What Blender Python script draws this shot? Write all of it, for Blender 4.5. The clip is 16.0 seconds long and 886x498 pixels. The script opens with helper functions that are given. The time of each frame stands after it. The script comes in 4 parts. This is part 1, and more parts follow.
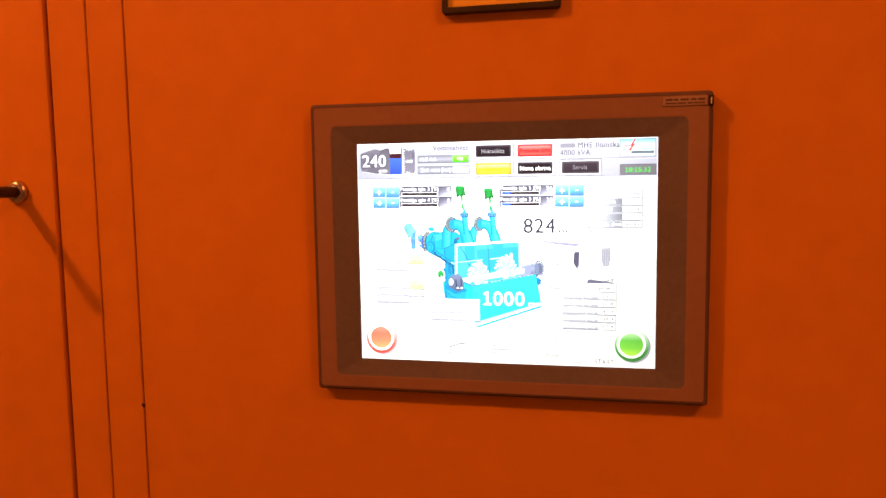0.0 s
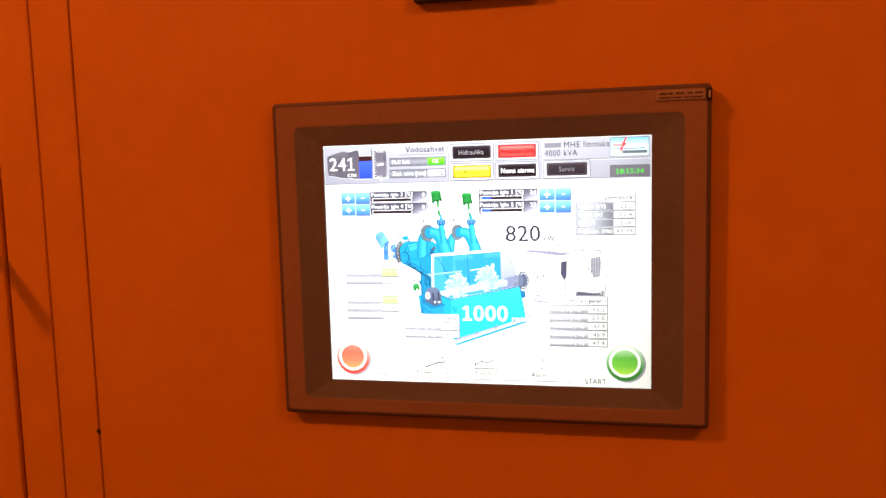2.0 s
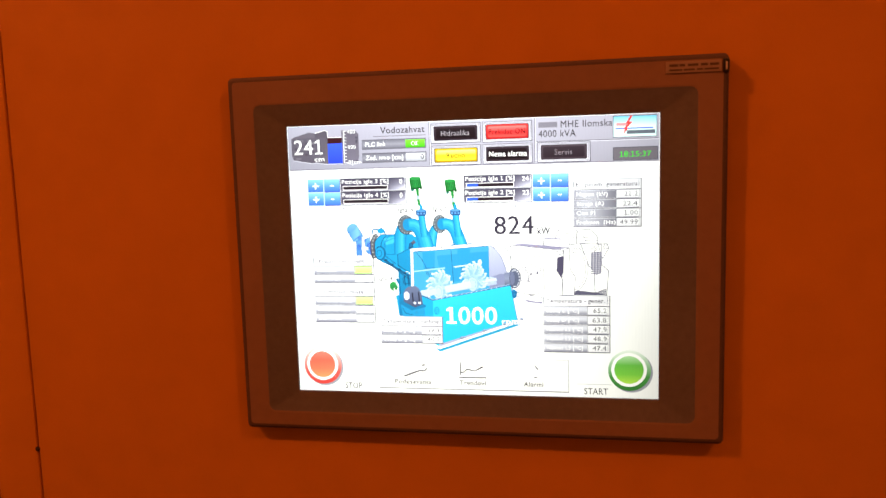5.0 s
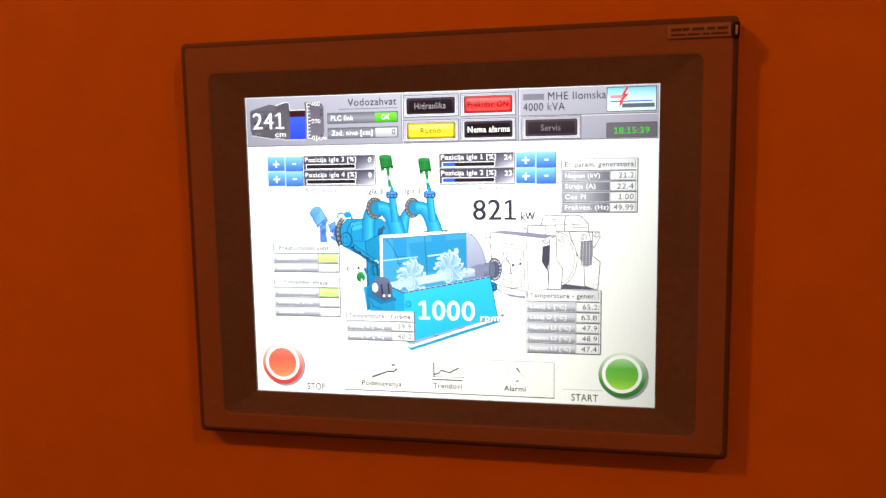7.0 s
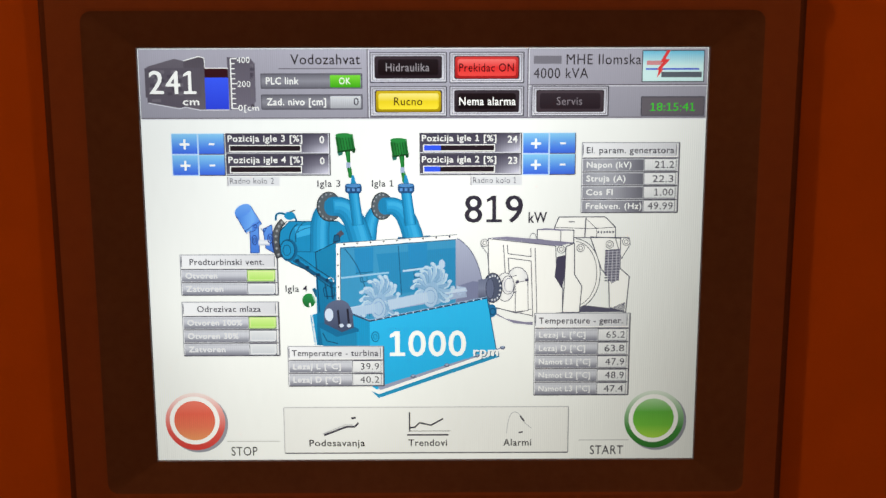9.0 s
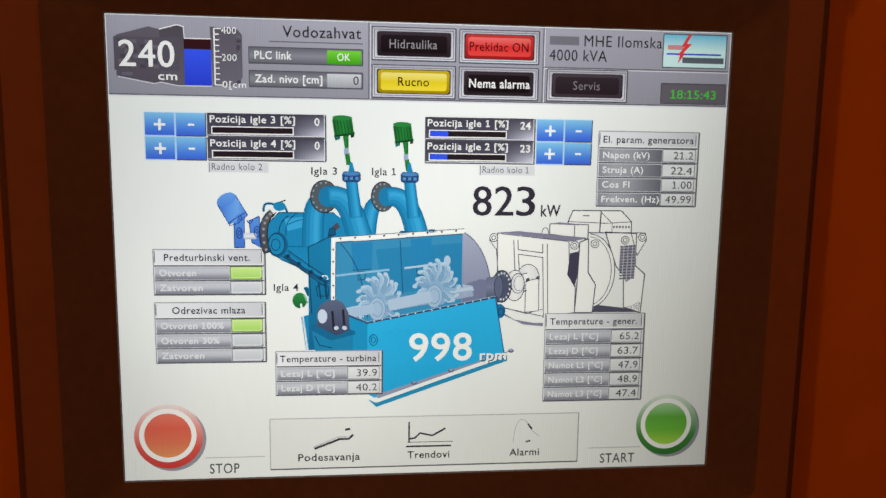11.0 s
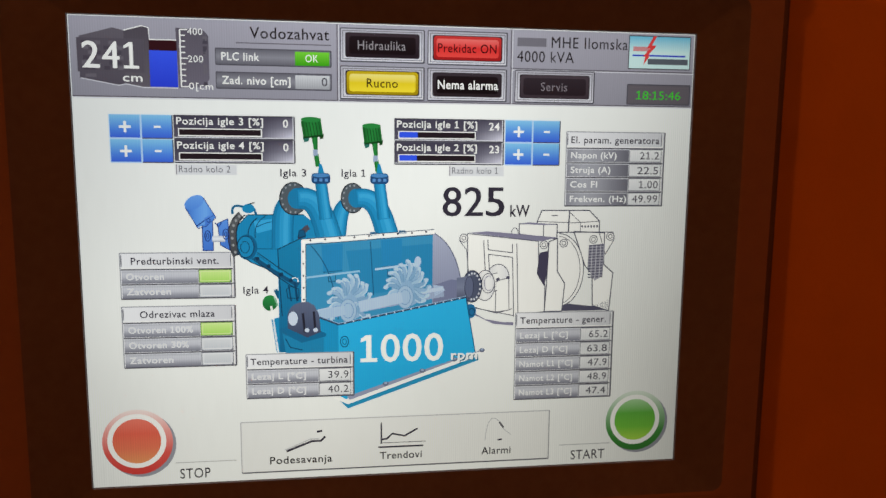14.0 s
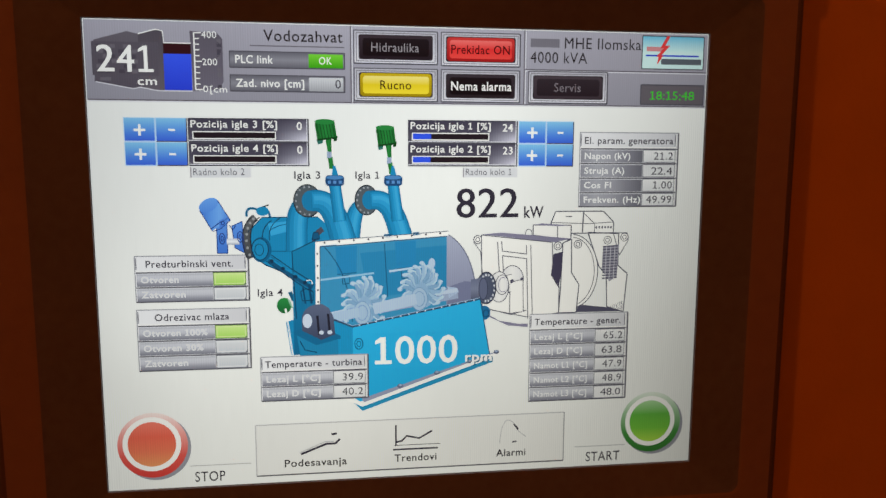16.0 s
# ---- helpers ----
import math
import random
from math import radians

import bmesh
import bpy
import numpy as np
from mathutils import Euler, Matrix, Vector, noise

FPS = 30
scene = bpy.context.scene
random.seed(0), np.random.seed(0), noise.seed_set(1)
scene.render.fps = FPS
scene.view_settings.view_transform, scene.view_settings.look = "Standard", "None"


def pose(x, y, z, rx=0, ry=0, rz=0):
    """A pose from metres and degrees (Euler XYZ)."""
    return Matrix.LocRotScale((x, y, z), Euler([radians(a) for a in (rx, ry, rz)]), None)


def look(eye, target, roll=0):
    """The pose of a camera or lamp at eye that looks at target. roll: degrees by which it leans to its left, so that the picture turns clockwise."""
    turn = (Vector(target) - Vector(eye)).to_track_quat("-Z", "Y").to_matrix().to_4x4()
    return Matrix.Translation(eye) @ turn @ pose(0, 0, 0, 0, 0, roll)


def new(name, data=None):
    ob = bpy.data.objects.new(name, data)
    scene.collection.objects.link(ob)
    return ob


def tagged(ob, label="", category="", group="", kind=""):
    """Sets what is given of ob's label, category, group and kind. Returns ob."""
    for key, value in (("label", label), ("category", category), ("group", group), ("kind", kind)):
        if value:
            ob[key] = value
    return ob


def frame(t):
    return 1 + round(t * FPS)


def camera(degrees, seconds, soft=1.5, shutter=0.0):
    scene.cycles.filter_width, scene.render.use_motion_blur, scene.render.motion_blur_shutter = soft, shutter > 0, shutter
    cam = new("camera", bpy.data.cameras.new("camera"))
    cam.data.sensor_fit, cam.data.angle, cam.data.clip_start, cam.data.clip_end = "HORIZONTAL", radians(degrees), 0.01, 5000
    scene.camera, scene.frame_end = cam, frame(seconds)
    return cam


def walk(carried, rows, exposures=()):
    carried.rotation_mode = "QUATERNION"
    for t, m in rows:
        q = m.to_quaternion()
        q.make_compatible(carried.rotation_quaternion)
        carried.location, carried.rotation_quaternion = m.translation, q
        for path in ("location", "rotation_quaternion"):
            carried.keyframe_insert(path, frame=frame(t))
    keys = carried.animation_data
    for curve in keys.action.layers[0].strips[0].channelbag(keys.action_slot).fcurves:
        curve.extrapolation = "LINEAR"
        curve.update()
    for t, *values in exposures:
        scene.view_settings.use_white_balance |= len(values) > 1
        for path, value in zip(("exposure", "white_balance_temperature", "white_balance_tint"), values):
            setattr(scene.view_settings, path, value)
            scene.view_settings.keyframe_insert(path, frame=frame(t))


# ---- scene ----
cam = camera(62.3, 16.0, 1.5)
PATH = [
    (0, (0.0956, -0.7423, 1.5265), (-0.3168, 1.2055, 1.3374), -0.84),
    (0.5, (0.0941, -0.7101, 1.5357), (-0.3056, 1.2387, 1.3294), -1.07),
    (1, (0.0953, -0.6960, 1.5372), (-0.2937, 1.2559, 1.3402), -1.41),
    (1.5, (0.0989, -0.6846, 1.5298), (-0.2899, 1.2689, 1.3490), -1.40),
    (2, (0.1015, -0.6744, 1.5316), (-0.2999, 1.2753, 1.3378), -1.49),
    (2.5, (0.0944, -0.6647, 1.5311), (-0.2998, 1.2859, 1.3319), -1.41),
    (3, (0.0970, -0.6486, 1.5265), (-0.2899, 1.3021, 1.3140), -1.42),
    (3.5, (0.0905, -0.6324, 1.5265), (-0.3066, 1.3149, 1.3017), -1.33),
    (4, (0.0849, -0.6115, 1.5290), (-0.2898, 1.3397, 1.3003), -1.31),
    (6.5, (0.0908, -0.5647, 1.5179), (-0.2514, 1.3934, 1.2966), -1.69),
    (7, (0.1016, -0.5292, 1.5094), (-0.2751, 1.4226, 1.2889), -0.89),
    (7.5, (0.0912, -0.5042, 1.5059), (-0.2439, 1.4550, 1.2837), -0.24),
    (8, (0.0561, -0.4705, 1.5034), (-0.1596, 1.5073, 1.2996), -0.98),
    (8.5, (0.0285, -0.4304, 1.5061), (-0.0611, 1.5542, 1.2752), -0.77),
    (11, (-0.0289, -0.3652, 1.5021), (0.1663, 1.6083, 1.2426), 0.80),
    (11.5, (-0.0309, -0.3636, 1.5003), (0.1876, 1.6067, 1.2356), 0.65),
    (12, (-0.0300, -0.3540, 1.4990), (0.1949, 1.6150, 1.2300), 0.52),
    (12.5, (-0.0360, -0.3477, 1.4989), (0.2220, 1.6193, 1.2455), 0.62),
    (13, (-0.0357, -0.3459, 1.5007), (0.2175, 1.6195, 1.2300), 0.54),
    (13.5, (-0.0316, -0.3559, 1.5047), (0.2513, 1.6071, 1.2464), 0.60),
    (14, (-0.0285, -0.3664, 1.5039), (0.2440, 1.5971, 1.2386), 0.55),
    (14.5, (-0.0389, -0.3632, 1.5003), (0.2294, 1.6026, 1.2484), 0.23),
    (15, (-0.0350, -0.3616, 1.5040), (0.2385, 1.6031, 1.2493), 0.31),
    (15.5, (-0.0364, -0.3635, 1.5021), (0.2344, 1.6022, 1.2510), 0.22),
    (16, (-0.0331, -0.3653, 1.5028), (0.2268, 1.6012, 1.2471), 0.20),
]
# the clip's camera darkens its picture as the bright display fills it
EXPOSURES = [(0.0, 1.15), (0.5, 1.02), (1.0, 0.9), (1.5, 0.86), (4.0, 0.66), (6.5, 0.32), (7.5, 0.15), (8.0, -0.1), (8.5, -0.34), (11.0, -0.78), (12.5, -0.86), (16.0, -0.88)]
walk(cam, [(t, look(eye, target, roll)) for t, eye, target, roll in PATH], EXPOSURES)

# ---- light and colour of the place ----
world = bpy.data.worlds.new("World")
scene.world = world
world.use_nodes = True
world.node_tree.nodes["Background"].inputs[0].default_value = (0.9, 0.35, 0.12, 1)
world.node_tree.nodes["Background"].inputs[1].default_value = 0.02

ZC = 1.45            # height of the display's middle
SW, SH = 0.304, 0.228  # lit area of the display
U = SW / 800         # the display's drawing unit
WALL = 0.008         # front of the cabinet doors
SCREEN = 1.22         # brightness of the lit display


def lamp_light(x, y, z, watts):
    data = bpy.data.lights.new("lamp_light", "POINT")
    data.energy, data.color, data.shadow_soft_size = watts, (1.0, 0.25, 0.06), 0.06
    ob = new("lamp_light", data)
    ob.matrix_world = pose(x, y, z)
    return ob


lamp_light(-1.69, -1.17, 3.10, 77)
lamp_light(1.38, -1.20, 3.10, 39)


# ---- materials ----
def lin(c):
    c = c / 255
    return c / 12.92 if c <= 0.04045 else ((c + 0.055) / 1.055) ** 2.4


def rgb(r, g, b, gain=1.0):
    return (lin(r) * gain, lin(g) * gain, lin(b) * gain, 1)


def nodes_of(name):
    m = bpy.data.materials.new(name)
    m.use_nodes = True
    t = m.node_tree
    return m, t, t.nodes["Principled BSDF"]


def surface(name, col, rough, metal=0.0, vary=0.12, grain=60.0, stain=3.0, bump=0.15, bump_scale=400.0, spec=0.5):
    """Paint, plastic or metal with stains, fine grain and relief."""
    m, t, p = nodes_of(name)
    tc = t.nodes.new("ShaderNodeTexCoord")
    big, fine, relief = (t.nodes.new("ShaderNodeTexNoise") for _ in range(3))
    for n, s, d in ((big, stain, 4), (fine, grain, 6), (relief, bump_scale, 3)):
        n.inputs["Scale"].default_value, n.inputs["Detail"].default_value = s, d
        t.links.new(tc.outputs["Object"], n.inputs["Vector"])
    add = t.nodes.new("ShaderNodeMath")
    add.operation = "ADD"
    t.links.new(big.outputs[0], add.inputs[0])
    t.links.new(fine.outputs[0], add.inputs[1])
    ramp = t.nodes.new("ShaderNodeMapRange")
    ramp.inputs[1].default_value, ramp.inputs[2].default_value = 0.6, 1.4
    ramp.inputs[3].default_value, ramp.inputs[4].default_value = 1 - vary, 1 + vary
    t.links.new(add.outputs[0], ramp.inputs[0])
    mix = t.nodes.new("ShaderNodeVectorMath")
    mix.operation = "SCALE"
    mix.inputs[0].default_value = col[:3]
    t.links.new(ramp.outputs[0], mix.inputs["Scale"])
    t.links.new(mix.outputs[0], p.inputs["Base Color"])
    rr = t.nodes.new("ShaderNodeMapRange")
    rr.inputs[1].default_value, rr.inputs[2].default_value = 0.3, 0.7
    rr.inputs[3].default_value, rr.inputs[4].default_value = max(rough - 0.08, 0.02), min(rough + 0.08, 1)
    t.links.new(fine.outputs[0], rr.inputs[0])
    t.links.new(rr.outputs[0], p.inputs["Roughness"])
    b = t.nodes.new("ShaderNodeBump")
    b.inputs["Strength"].default_value, b.inputs["Distance"].default_value = bump, 0.0004
    t.links.new(relief.outputs[0], b.inputs["Height"])
    t.links.new(b.outputs[0], p.inputs["Normal"])
    p.inputs["Metallic"].default_value = metal
    p.inputs["Specular IOR Level"].default_value = spec
    return m


SCREEN_MATS = {}


def lit(*stops, axis="z"):
    """A colour of the lit display, or a run of colours along one axis of the piece, with the fine columns of the panel's cells."""
    key = (stops, axis)
    if key in SCREEN_MATS:
        return SCREEN_MATS[key]
    m, t, p = nodes_of("display_colour")
    p.inputs["Base Color"].default_value = (0.015, 0.015, 0.015, 1)
    p.inputs["Roughness"].default_value = 0.45
    p.inputs["Specular IOR Level"].default_value = 0.15
    tc = t.nodes.new("ShaderNodeTexCoord")
    ramp = t.nodes.new("ShaderNodeValToRGB")
    els = ramp.color_ramp.elements
    cols = [rgb(*c, gain=1 / 0.78) for c in stops]
    els[0].color, els[0].position = cols[0], 0.0
    els[1].color, els[1].position = cols[-1], 1.0
    for i, c in enumerate(cols[1:-1], 1):
        e = els.new(i / (len(cols) - 1))
        e.color = c
    sep = t.nodes.new("ShaderNodeSeparateXYZ")
    t.links.new(tc.outputs["Generated"], sep.inputs[0])
    t.links.new(sep.outputs["XYZ".index(axis.upper())], ramp.inputs[0])
    # cell columns and slight unevenness of the backlight
    def streaks(scale, detail):
        mapping = t.nodes.new("ShaderNodeMapping")
        mapping.inputs["Scale"].default_value = scale
        t.links.new(geo.outputs["Position"], mapping.inputs[0])
        n = t.nodes.new("ShaderNodeTexNoise")
        n.inputs["Scale"].default_value, n.inputs["Detail"].default_value = 1.0, detail
        t.links.new(mapping.outputs[0], n.inputs["Vector"])
        return n.outputs[0]

    def calc(op, a, b):
        n = t.nodes.new("ShaderNodeMath")
        n.operation = op
        for k, v in enumerate((a, b)):
            if isinstance(v, float):
                n.inputs[k].default_value = v
            else:
                t.links.new(v, n.inputs[k])
        return n.outputs[0]
    geo = t.nodes.new("ShaderNodeNewGeometry")
    place = t.nodes.new("ShaderNodeSeparateXYZ")
    t.links.new(geo.outputs["Position"], place.inputs[0])
    lines = calc("MULTIPLY", calc("SINE", calc("MULTIPLY", place.outputs[0], 5560.0), 0.0), streaks((90, 0, 40), 1))
    total = calc("ADD", calc("MULTIPLY", lines, 0.12), calc("ADD", calc("MULTIPLY", streaks((2600, 0, 60), 1), 0.20), calc("MULTIPLY", streaks((8, 0, 8), 1), 0.60)))
    rng = t.nodes.new("ShaderNodeMapRange")
    rng.inputs[1].default_value, rng.inputs[2].default_value = 0.3, 0.7
    rng.clamp = False
    rng.inputs[3].default_value, rng.inputs[4].default_value = 0.88 * SCREEN, 1.12 * SCREEN
    t.links.new(total, rng.inputs[0])
    # viewing-angle falloff painted into the emission: dimmer and warmer towards one lower corner
    slant = calc("SUBTRACT", calc("SUBTRACT", place.outputs[2], ZC), calc("MULTIPLY", place.outputs[0], 0.35))
    fall = t.nodes.new("ShaderNodeMapRange")
    fall.interpolation_type = "SMOOTHSTEP"
    fall.inputs[1].default_value, fall.inputs[2].default_value = -0.20, 0.05
    fall.inputs[3].default_value, fall.inputs[4].default_value = 0.58, 1.10
    t.links.new(slant, fall.inputs[0])
    hue = t.nodes.new("ShaderNodeMapRange")
    hue.data_type = "FLOAT_VECTOR"
    hue.inputs[7].default_value, hue.inputs[8].default_value = (-0.2,) * 3, (0.2,) * 3
    hue.inputs[9].default_value, hue.inputs[10].default_value = (1.03, 1.0, 0.92), (0.96, 1.0, 1.05)
    t.links.new(slant, hue.inputs[6])
    tinted = t.nodes.new("ShaderNodeVectorMath")
    tinted.operation = "MULTIPLY"
    t.links.new(ramp.outputs[0], tinted.inputs[0])
    t.links.new(hue.outputs[1], tinted.inputs[1])
    t.links.new(tinted.outputs[0], p.inputs["Emission Color"])
    # the emission is also dimmed towards both sides
    aside = calc("ADD", place.outputs[0], 0.015)
    even = calc("SUBTRACT", 1.23, calc("MULTIPLY", calc("MULTIPLY", aside, aside), 19.0))
    t.links.new(calc("MULTIPLY", calc("MULTIPLY", rng.outputs[0], fall.outputs[0]), even), p.inputs["Emission Strength"])
    SCREEN_MATS[key] = m
    return m


ORANGE = surface("orange_paint", (0.57, 0.226, 0.013), 0.42, vary=0.07, grain=35, stain=2.2, bump=0.25, bump_scale=260, spec=0.25)
SEAM = surface("dark_seam", (0.03, 0.012, 0.006), 0.8)
BEZEL = surface("bezel_plastic", (0.25, 0.145, 0.10), 0.55, vary=0.08, grain=150, stain=8, bump=0.2, bump_scale=1500, spec=0.3)
RIM = surface("bezel_rim", (0.10, 0.062, 0.055), 0.6, vary=0.1, spec=0.3)
# black border, its colour lifted to hold the veiling glare of the display
BORDER = surface("black_border", (0.130, 0.118, 0.128), 0.42, vary=0.15, grain=200, stain=12, bump=0.1, spec=0.3)
STICKER = surface("sticker_film", (0.32, 0.23, 0.18), 0.5, vary=0.08)
INK = surface("sticker_ink", (0.03, 0.02, 0.02), 0.6)
CLIP = surface("black_plastic", (0.012, 0.01, 0.01), 0.35)
PALE = surface("pale_plastic", (0.6, 0.5, 0.42), 0.4)
SIGN = surface("sign_yellow", (0.75, 0.50, 0.06), 0.4, vary=0.06)
SIGNFRAME = surface("sign_frame", (0.02, 0.013, 0.010), 0.45)
CHROME = surface("chrome", (0.55, 0.50, 0.45), 0.16, metal=1.0, vary=0.1)
FLOOR = surface("grey_floor", (0.22, 0.21, 0.20), 0.6)
PLASTER = surface("plaster", (0.32, 0.29, 0.25), 0.85, vary=0.06)
HOUSING = surface("lamp_housing", (0.7, 0.7, 0.68), 0.5)
LAMPGLASS, _t, _p = nodes_of("lamp_glass")
_p.inputs["Base Color"].default_value = (0.8, 0.7, 0.5, 1)
_p.inputs["Emission Color"].default_value = (1.0, 0.25, 0.06, 1)
_p.inputs["Emission Strength"].default_value = 3.0


# ---- building helpers ----
def mesh_of(bm, name, mat, smooth=False):
    me = bpy.data.meshes.new(name)
    bmesh.ops.recalc_face_normals(bm, faces=bm.faces)
    bm.to_mesh(me)
    bm.free()
    me.materials.append(mat)
    if smooth:
        me.polygons.foreach_set("use_smooth", [True] * len(me.polygons))
    return me


BASE = {}


def thing(name, x, y, z, label, category, group="", kind=""):
    ob = new(name)
    ob.empty_display_size = 0.05
    ob.location = (x, y, z)
    BASE[ob.name] = Matrix.Translation((-x, -y, -z))
    return tagged(ob, label, category, group, kind)


def part(name, bm, mat, parent, label="", smooth=False):
    """Links a bmesh, given in the world's coordinates, as one mesh under a thing or a part."""
    me = bm if isinstance(bm, bpy.types.Mesh) else mesh_of(bm, name, mat, smooth)
    ob = new(name, me)
    ob.parent = parent
    ob.matrix_parent_inverse = BASE.get(parent.name, Matrix.Identity(4))
    return tagged(ob, label)


def box(x0, x1, y0, y1, z0, z1, bevel=0.0, seg=2):
    bm = bmesh.new()
    bmesh.ops.create_cube(bm, size=1, matrix=Matrix.Translation(((x0 + x1) / 2, (y0 + y1) / 2, (z0 + z1) / 2)) @ Matrix.Diagonal((x1 - x0, y1 - y0, z1 - z0, 1)))
    if bevel:
        bmesh.ops.bevel(bm, geom=bm.edges[:], offset=bevel, segments=seg, affect="EDGES", profile=0.5)
    return bm


def join(*bms):
    out = bmesh.new()
    for b in bms:
        me = bpy.data.meshes.new("piece")
        b.to_mesh(me)
        b.free()
        out.from_mesh(me)
        bpy.data.meshes.remove(me)
    return out


def lathe(profile, m, n=32):
    """A turned body: rows of radius and height along z, set by the matrix m."""
    bm = bmesh.new()
    rings = []
    for r, h in profile:
        rings.append([bm.verts.new(m @ Vector((r * math.cos(2 * math.pi * i / n), r * math.sin(2 * math.pi * i / n), h))) for i in range(n)])
    for a, b in zip(rings, rings[1:]):
        for i in range(n):
            bm.faces.new((a[i], a[(i + 1) % n], b[(i + 1) % n], b[i]))
    bm.faces.new(rings[0])
    bm.faces.new(rings[-1])
    return bm


def structure(name, bm, mat, label, category):
    ob = new(name, mesh_of(bm, name, mat))
    return tagged(ob, label, category, kind="structure")


def rounded(hx, z0, z1, r, n=6):
    """The outline of a rounded rectangle in x and z, about x = 0."""
    pts = []
    for cx, cz, a0 in ((hx - r, z1 - r, 0), (-hx + r, z1 - r, 90), (-hx + r, z0 + r, 180), (hx - r, z0 + r, 270)):
        for i in range(n + 1):
            a = radians(a0 + 90 * i / n)
            pts.append((cx + r * math.cos(a), cz + r * math.sin(a)))
    return pts


def loft(outlines):
    """Skins a row of equal outlines, each with its own depth y."""
    bm = bmesh.new()
    rings = [[bm.verts.new((x, y, z)) for x, z in pts] for y, pts in outlines]
    n = len(rings[0])
    for a, b in zip(rings, rings[1:]):
        for i in range(n):
            bm.faces.new((a[i], a[(i + 1) % n], b[(i + 1) % n], b[i]))
    return bm


# ---- the room ----
structure("floor", box(-3.0, 2.6, -3.2, 0.7, -0.1, 0.0), FLOOR, "grey concrete floor of the control room", "floor")
structure("ceiling", box(-3.0, 2.6, -3.2, 0.7, 3.40, 3.50), PLASTER, "plain plastered ceiling over the cabinets", "ceiling")
structure("wall_north", box(-3.0, 2.6, 0.62, 0.72, 0.0, 3.40), PLASTER, "plain plastered wall behind the cabinets", "wall")
structure("wall_south", box(-3.0, 2.6, -3.3, -3.2, 0.0, 3.40), PLASTER, "plain plastered wall facing the cabinets", "wall")
structure("wall_west", box(-3.1, -3.0, -3.2, 0.62, 0.0, 3.40), PLASTER, "plain plastered wall at the row's end", "wall")
structure("wall_east", box(2.6, 2.7, -3.2, 0.62, 0.0, 3.40), PLASTER, "plain plastered wall at the row's end", "wall")


def ceiling_lamp(x, y):
    lamp = thing("ceiling_lamp", x, y, 3.40, "warm round ceiling lamp with a glowing glass", "lamp", "ceiling lamps over the cabinets")
    part("lamp_base", lathe([(0.05, 3.40), (0.075, 3.395), (0.08, 3.35), (0.06, 3.32)], pose(x, y, 0)), HOUSING, lamp, smooth=True)
    part("lamp_globe", lathe([(0.02, 3.322), (0.055, 3.315), (0.07, 3.29), (0.06, 3.25), (0.03, 3.225), (0.005, 3.22)], pose(x, y, 0)), LAMPGLASS, lamp, "glowing warm glass globe", True)


ceiling_lamp(-1.69, -1.17)
ceiling_lamp(1.38, -1.20)


# ---- the cabinets ----
def door_leaf(x0, x1, z0, z1, hole=None):
    """A folded steel door; a hole (x0, x1, z0, z1) goes through it."""
    if not hole:
        return box(x0, x1, WALL, WALL + 0.020, z0, z1, 0.0016, 3)

    def ring(a, b, c, d):
        return ((a, c), (b, c), (b, d), (a, d))
    rows = [(WALL + 0.020, ring(*hole)), (WALL, ring(*hole))]
    for y, inset in ((0.0, 0.0016), (0.0003, 0.0008), (0.0008, 0.0003), (0.0016, 0.0), (0.020, 0.0)):
        rows.append((WALL + y, ring(x0 + inset, x1 - inset, z0 + inset, z1 - inset)))
    return loft(rows + rows[:1])


def cabinet(x0, x1, door0, door1, posts, label, hole=None):
    """A steel cabinet: carcass, plinth, a folded door between door0 and door1 and upright posts beside it."""
    c = thing("control_cabinet", (x0 + x1) / 2, 0.3, 0, label, "cabinet", "row of orange cabinets")
    a, b, y0, y1 = x0 + 0.001, x1 - 0.001, WALL + 0.0225, 0.60
    part("carcass", join(box(a, a + 0.04, y0, y1, 0.10, 2.15), box(b - 0.04, b, y0, y1, 0.10, 2.15), box(a + 0.04, b - 0.04, y1 - 0.02, y1, 0.10, 2.15),
                         box(a + 0.04, b - 0.04, y0, y1 - 0.02, 0.10, 0.12), box(a + 0.04, b - 0.04, y0, y1 - 0.02, 2.13, 2.15)), SEAM, c, "dark steel carcass")
    part("plinth", box(x0 + 0.01, x1 - 0.01, WALL + 0.03, 0.58, 0.0, 0.10), RIM, c, "dark steel plinth")
    d = part("door", door_leaf(door0, door1, 0.115, 2.14, hole), ORANGE, c, "orange painted steel door")
    for p, q in posts:
        part("post", box(p, q, WALL + 0.0006, WALL + 0.021, 0.105, 2.15, 0.0012, 3), ORANGE, c)
    return c, d


cabinet(-1.30, -0.4740, -1.24, -0.5290, [(-1.298, -1.243), (-0.5235, -0.4752)], "orange painted steel cabinet with a black lever lock")
_, door_right = cabinet(-0.4740, 0.56, -0.4250, 0.50, [(-0.4732, -0.4272), (0.503, 0.558)], "orange painted steel cabinet carrying a lit touch panel", (-0.192, 0.192, ZC - 0.137, ZC + 0.137))
part("paint_chip", lathe([(0.0026, 0), (0.0022, 0.0006), (0.0008, 0.0009)], pose(-0.4262, WALL, 1.267, 90), 12), SEAM, door_right, "dark chip in the door's edge")


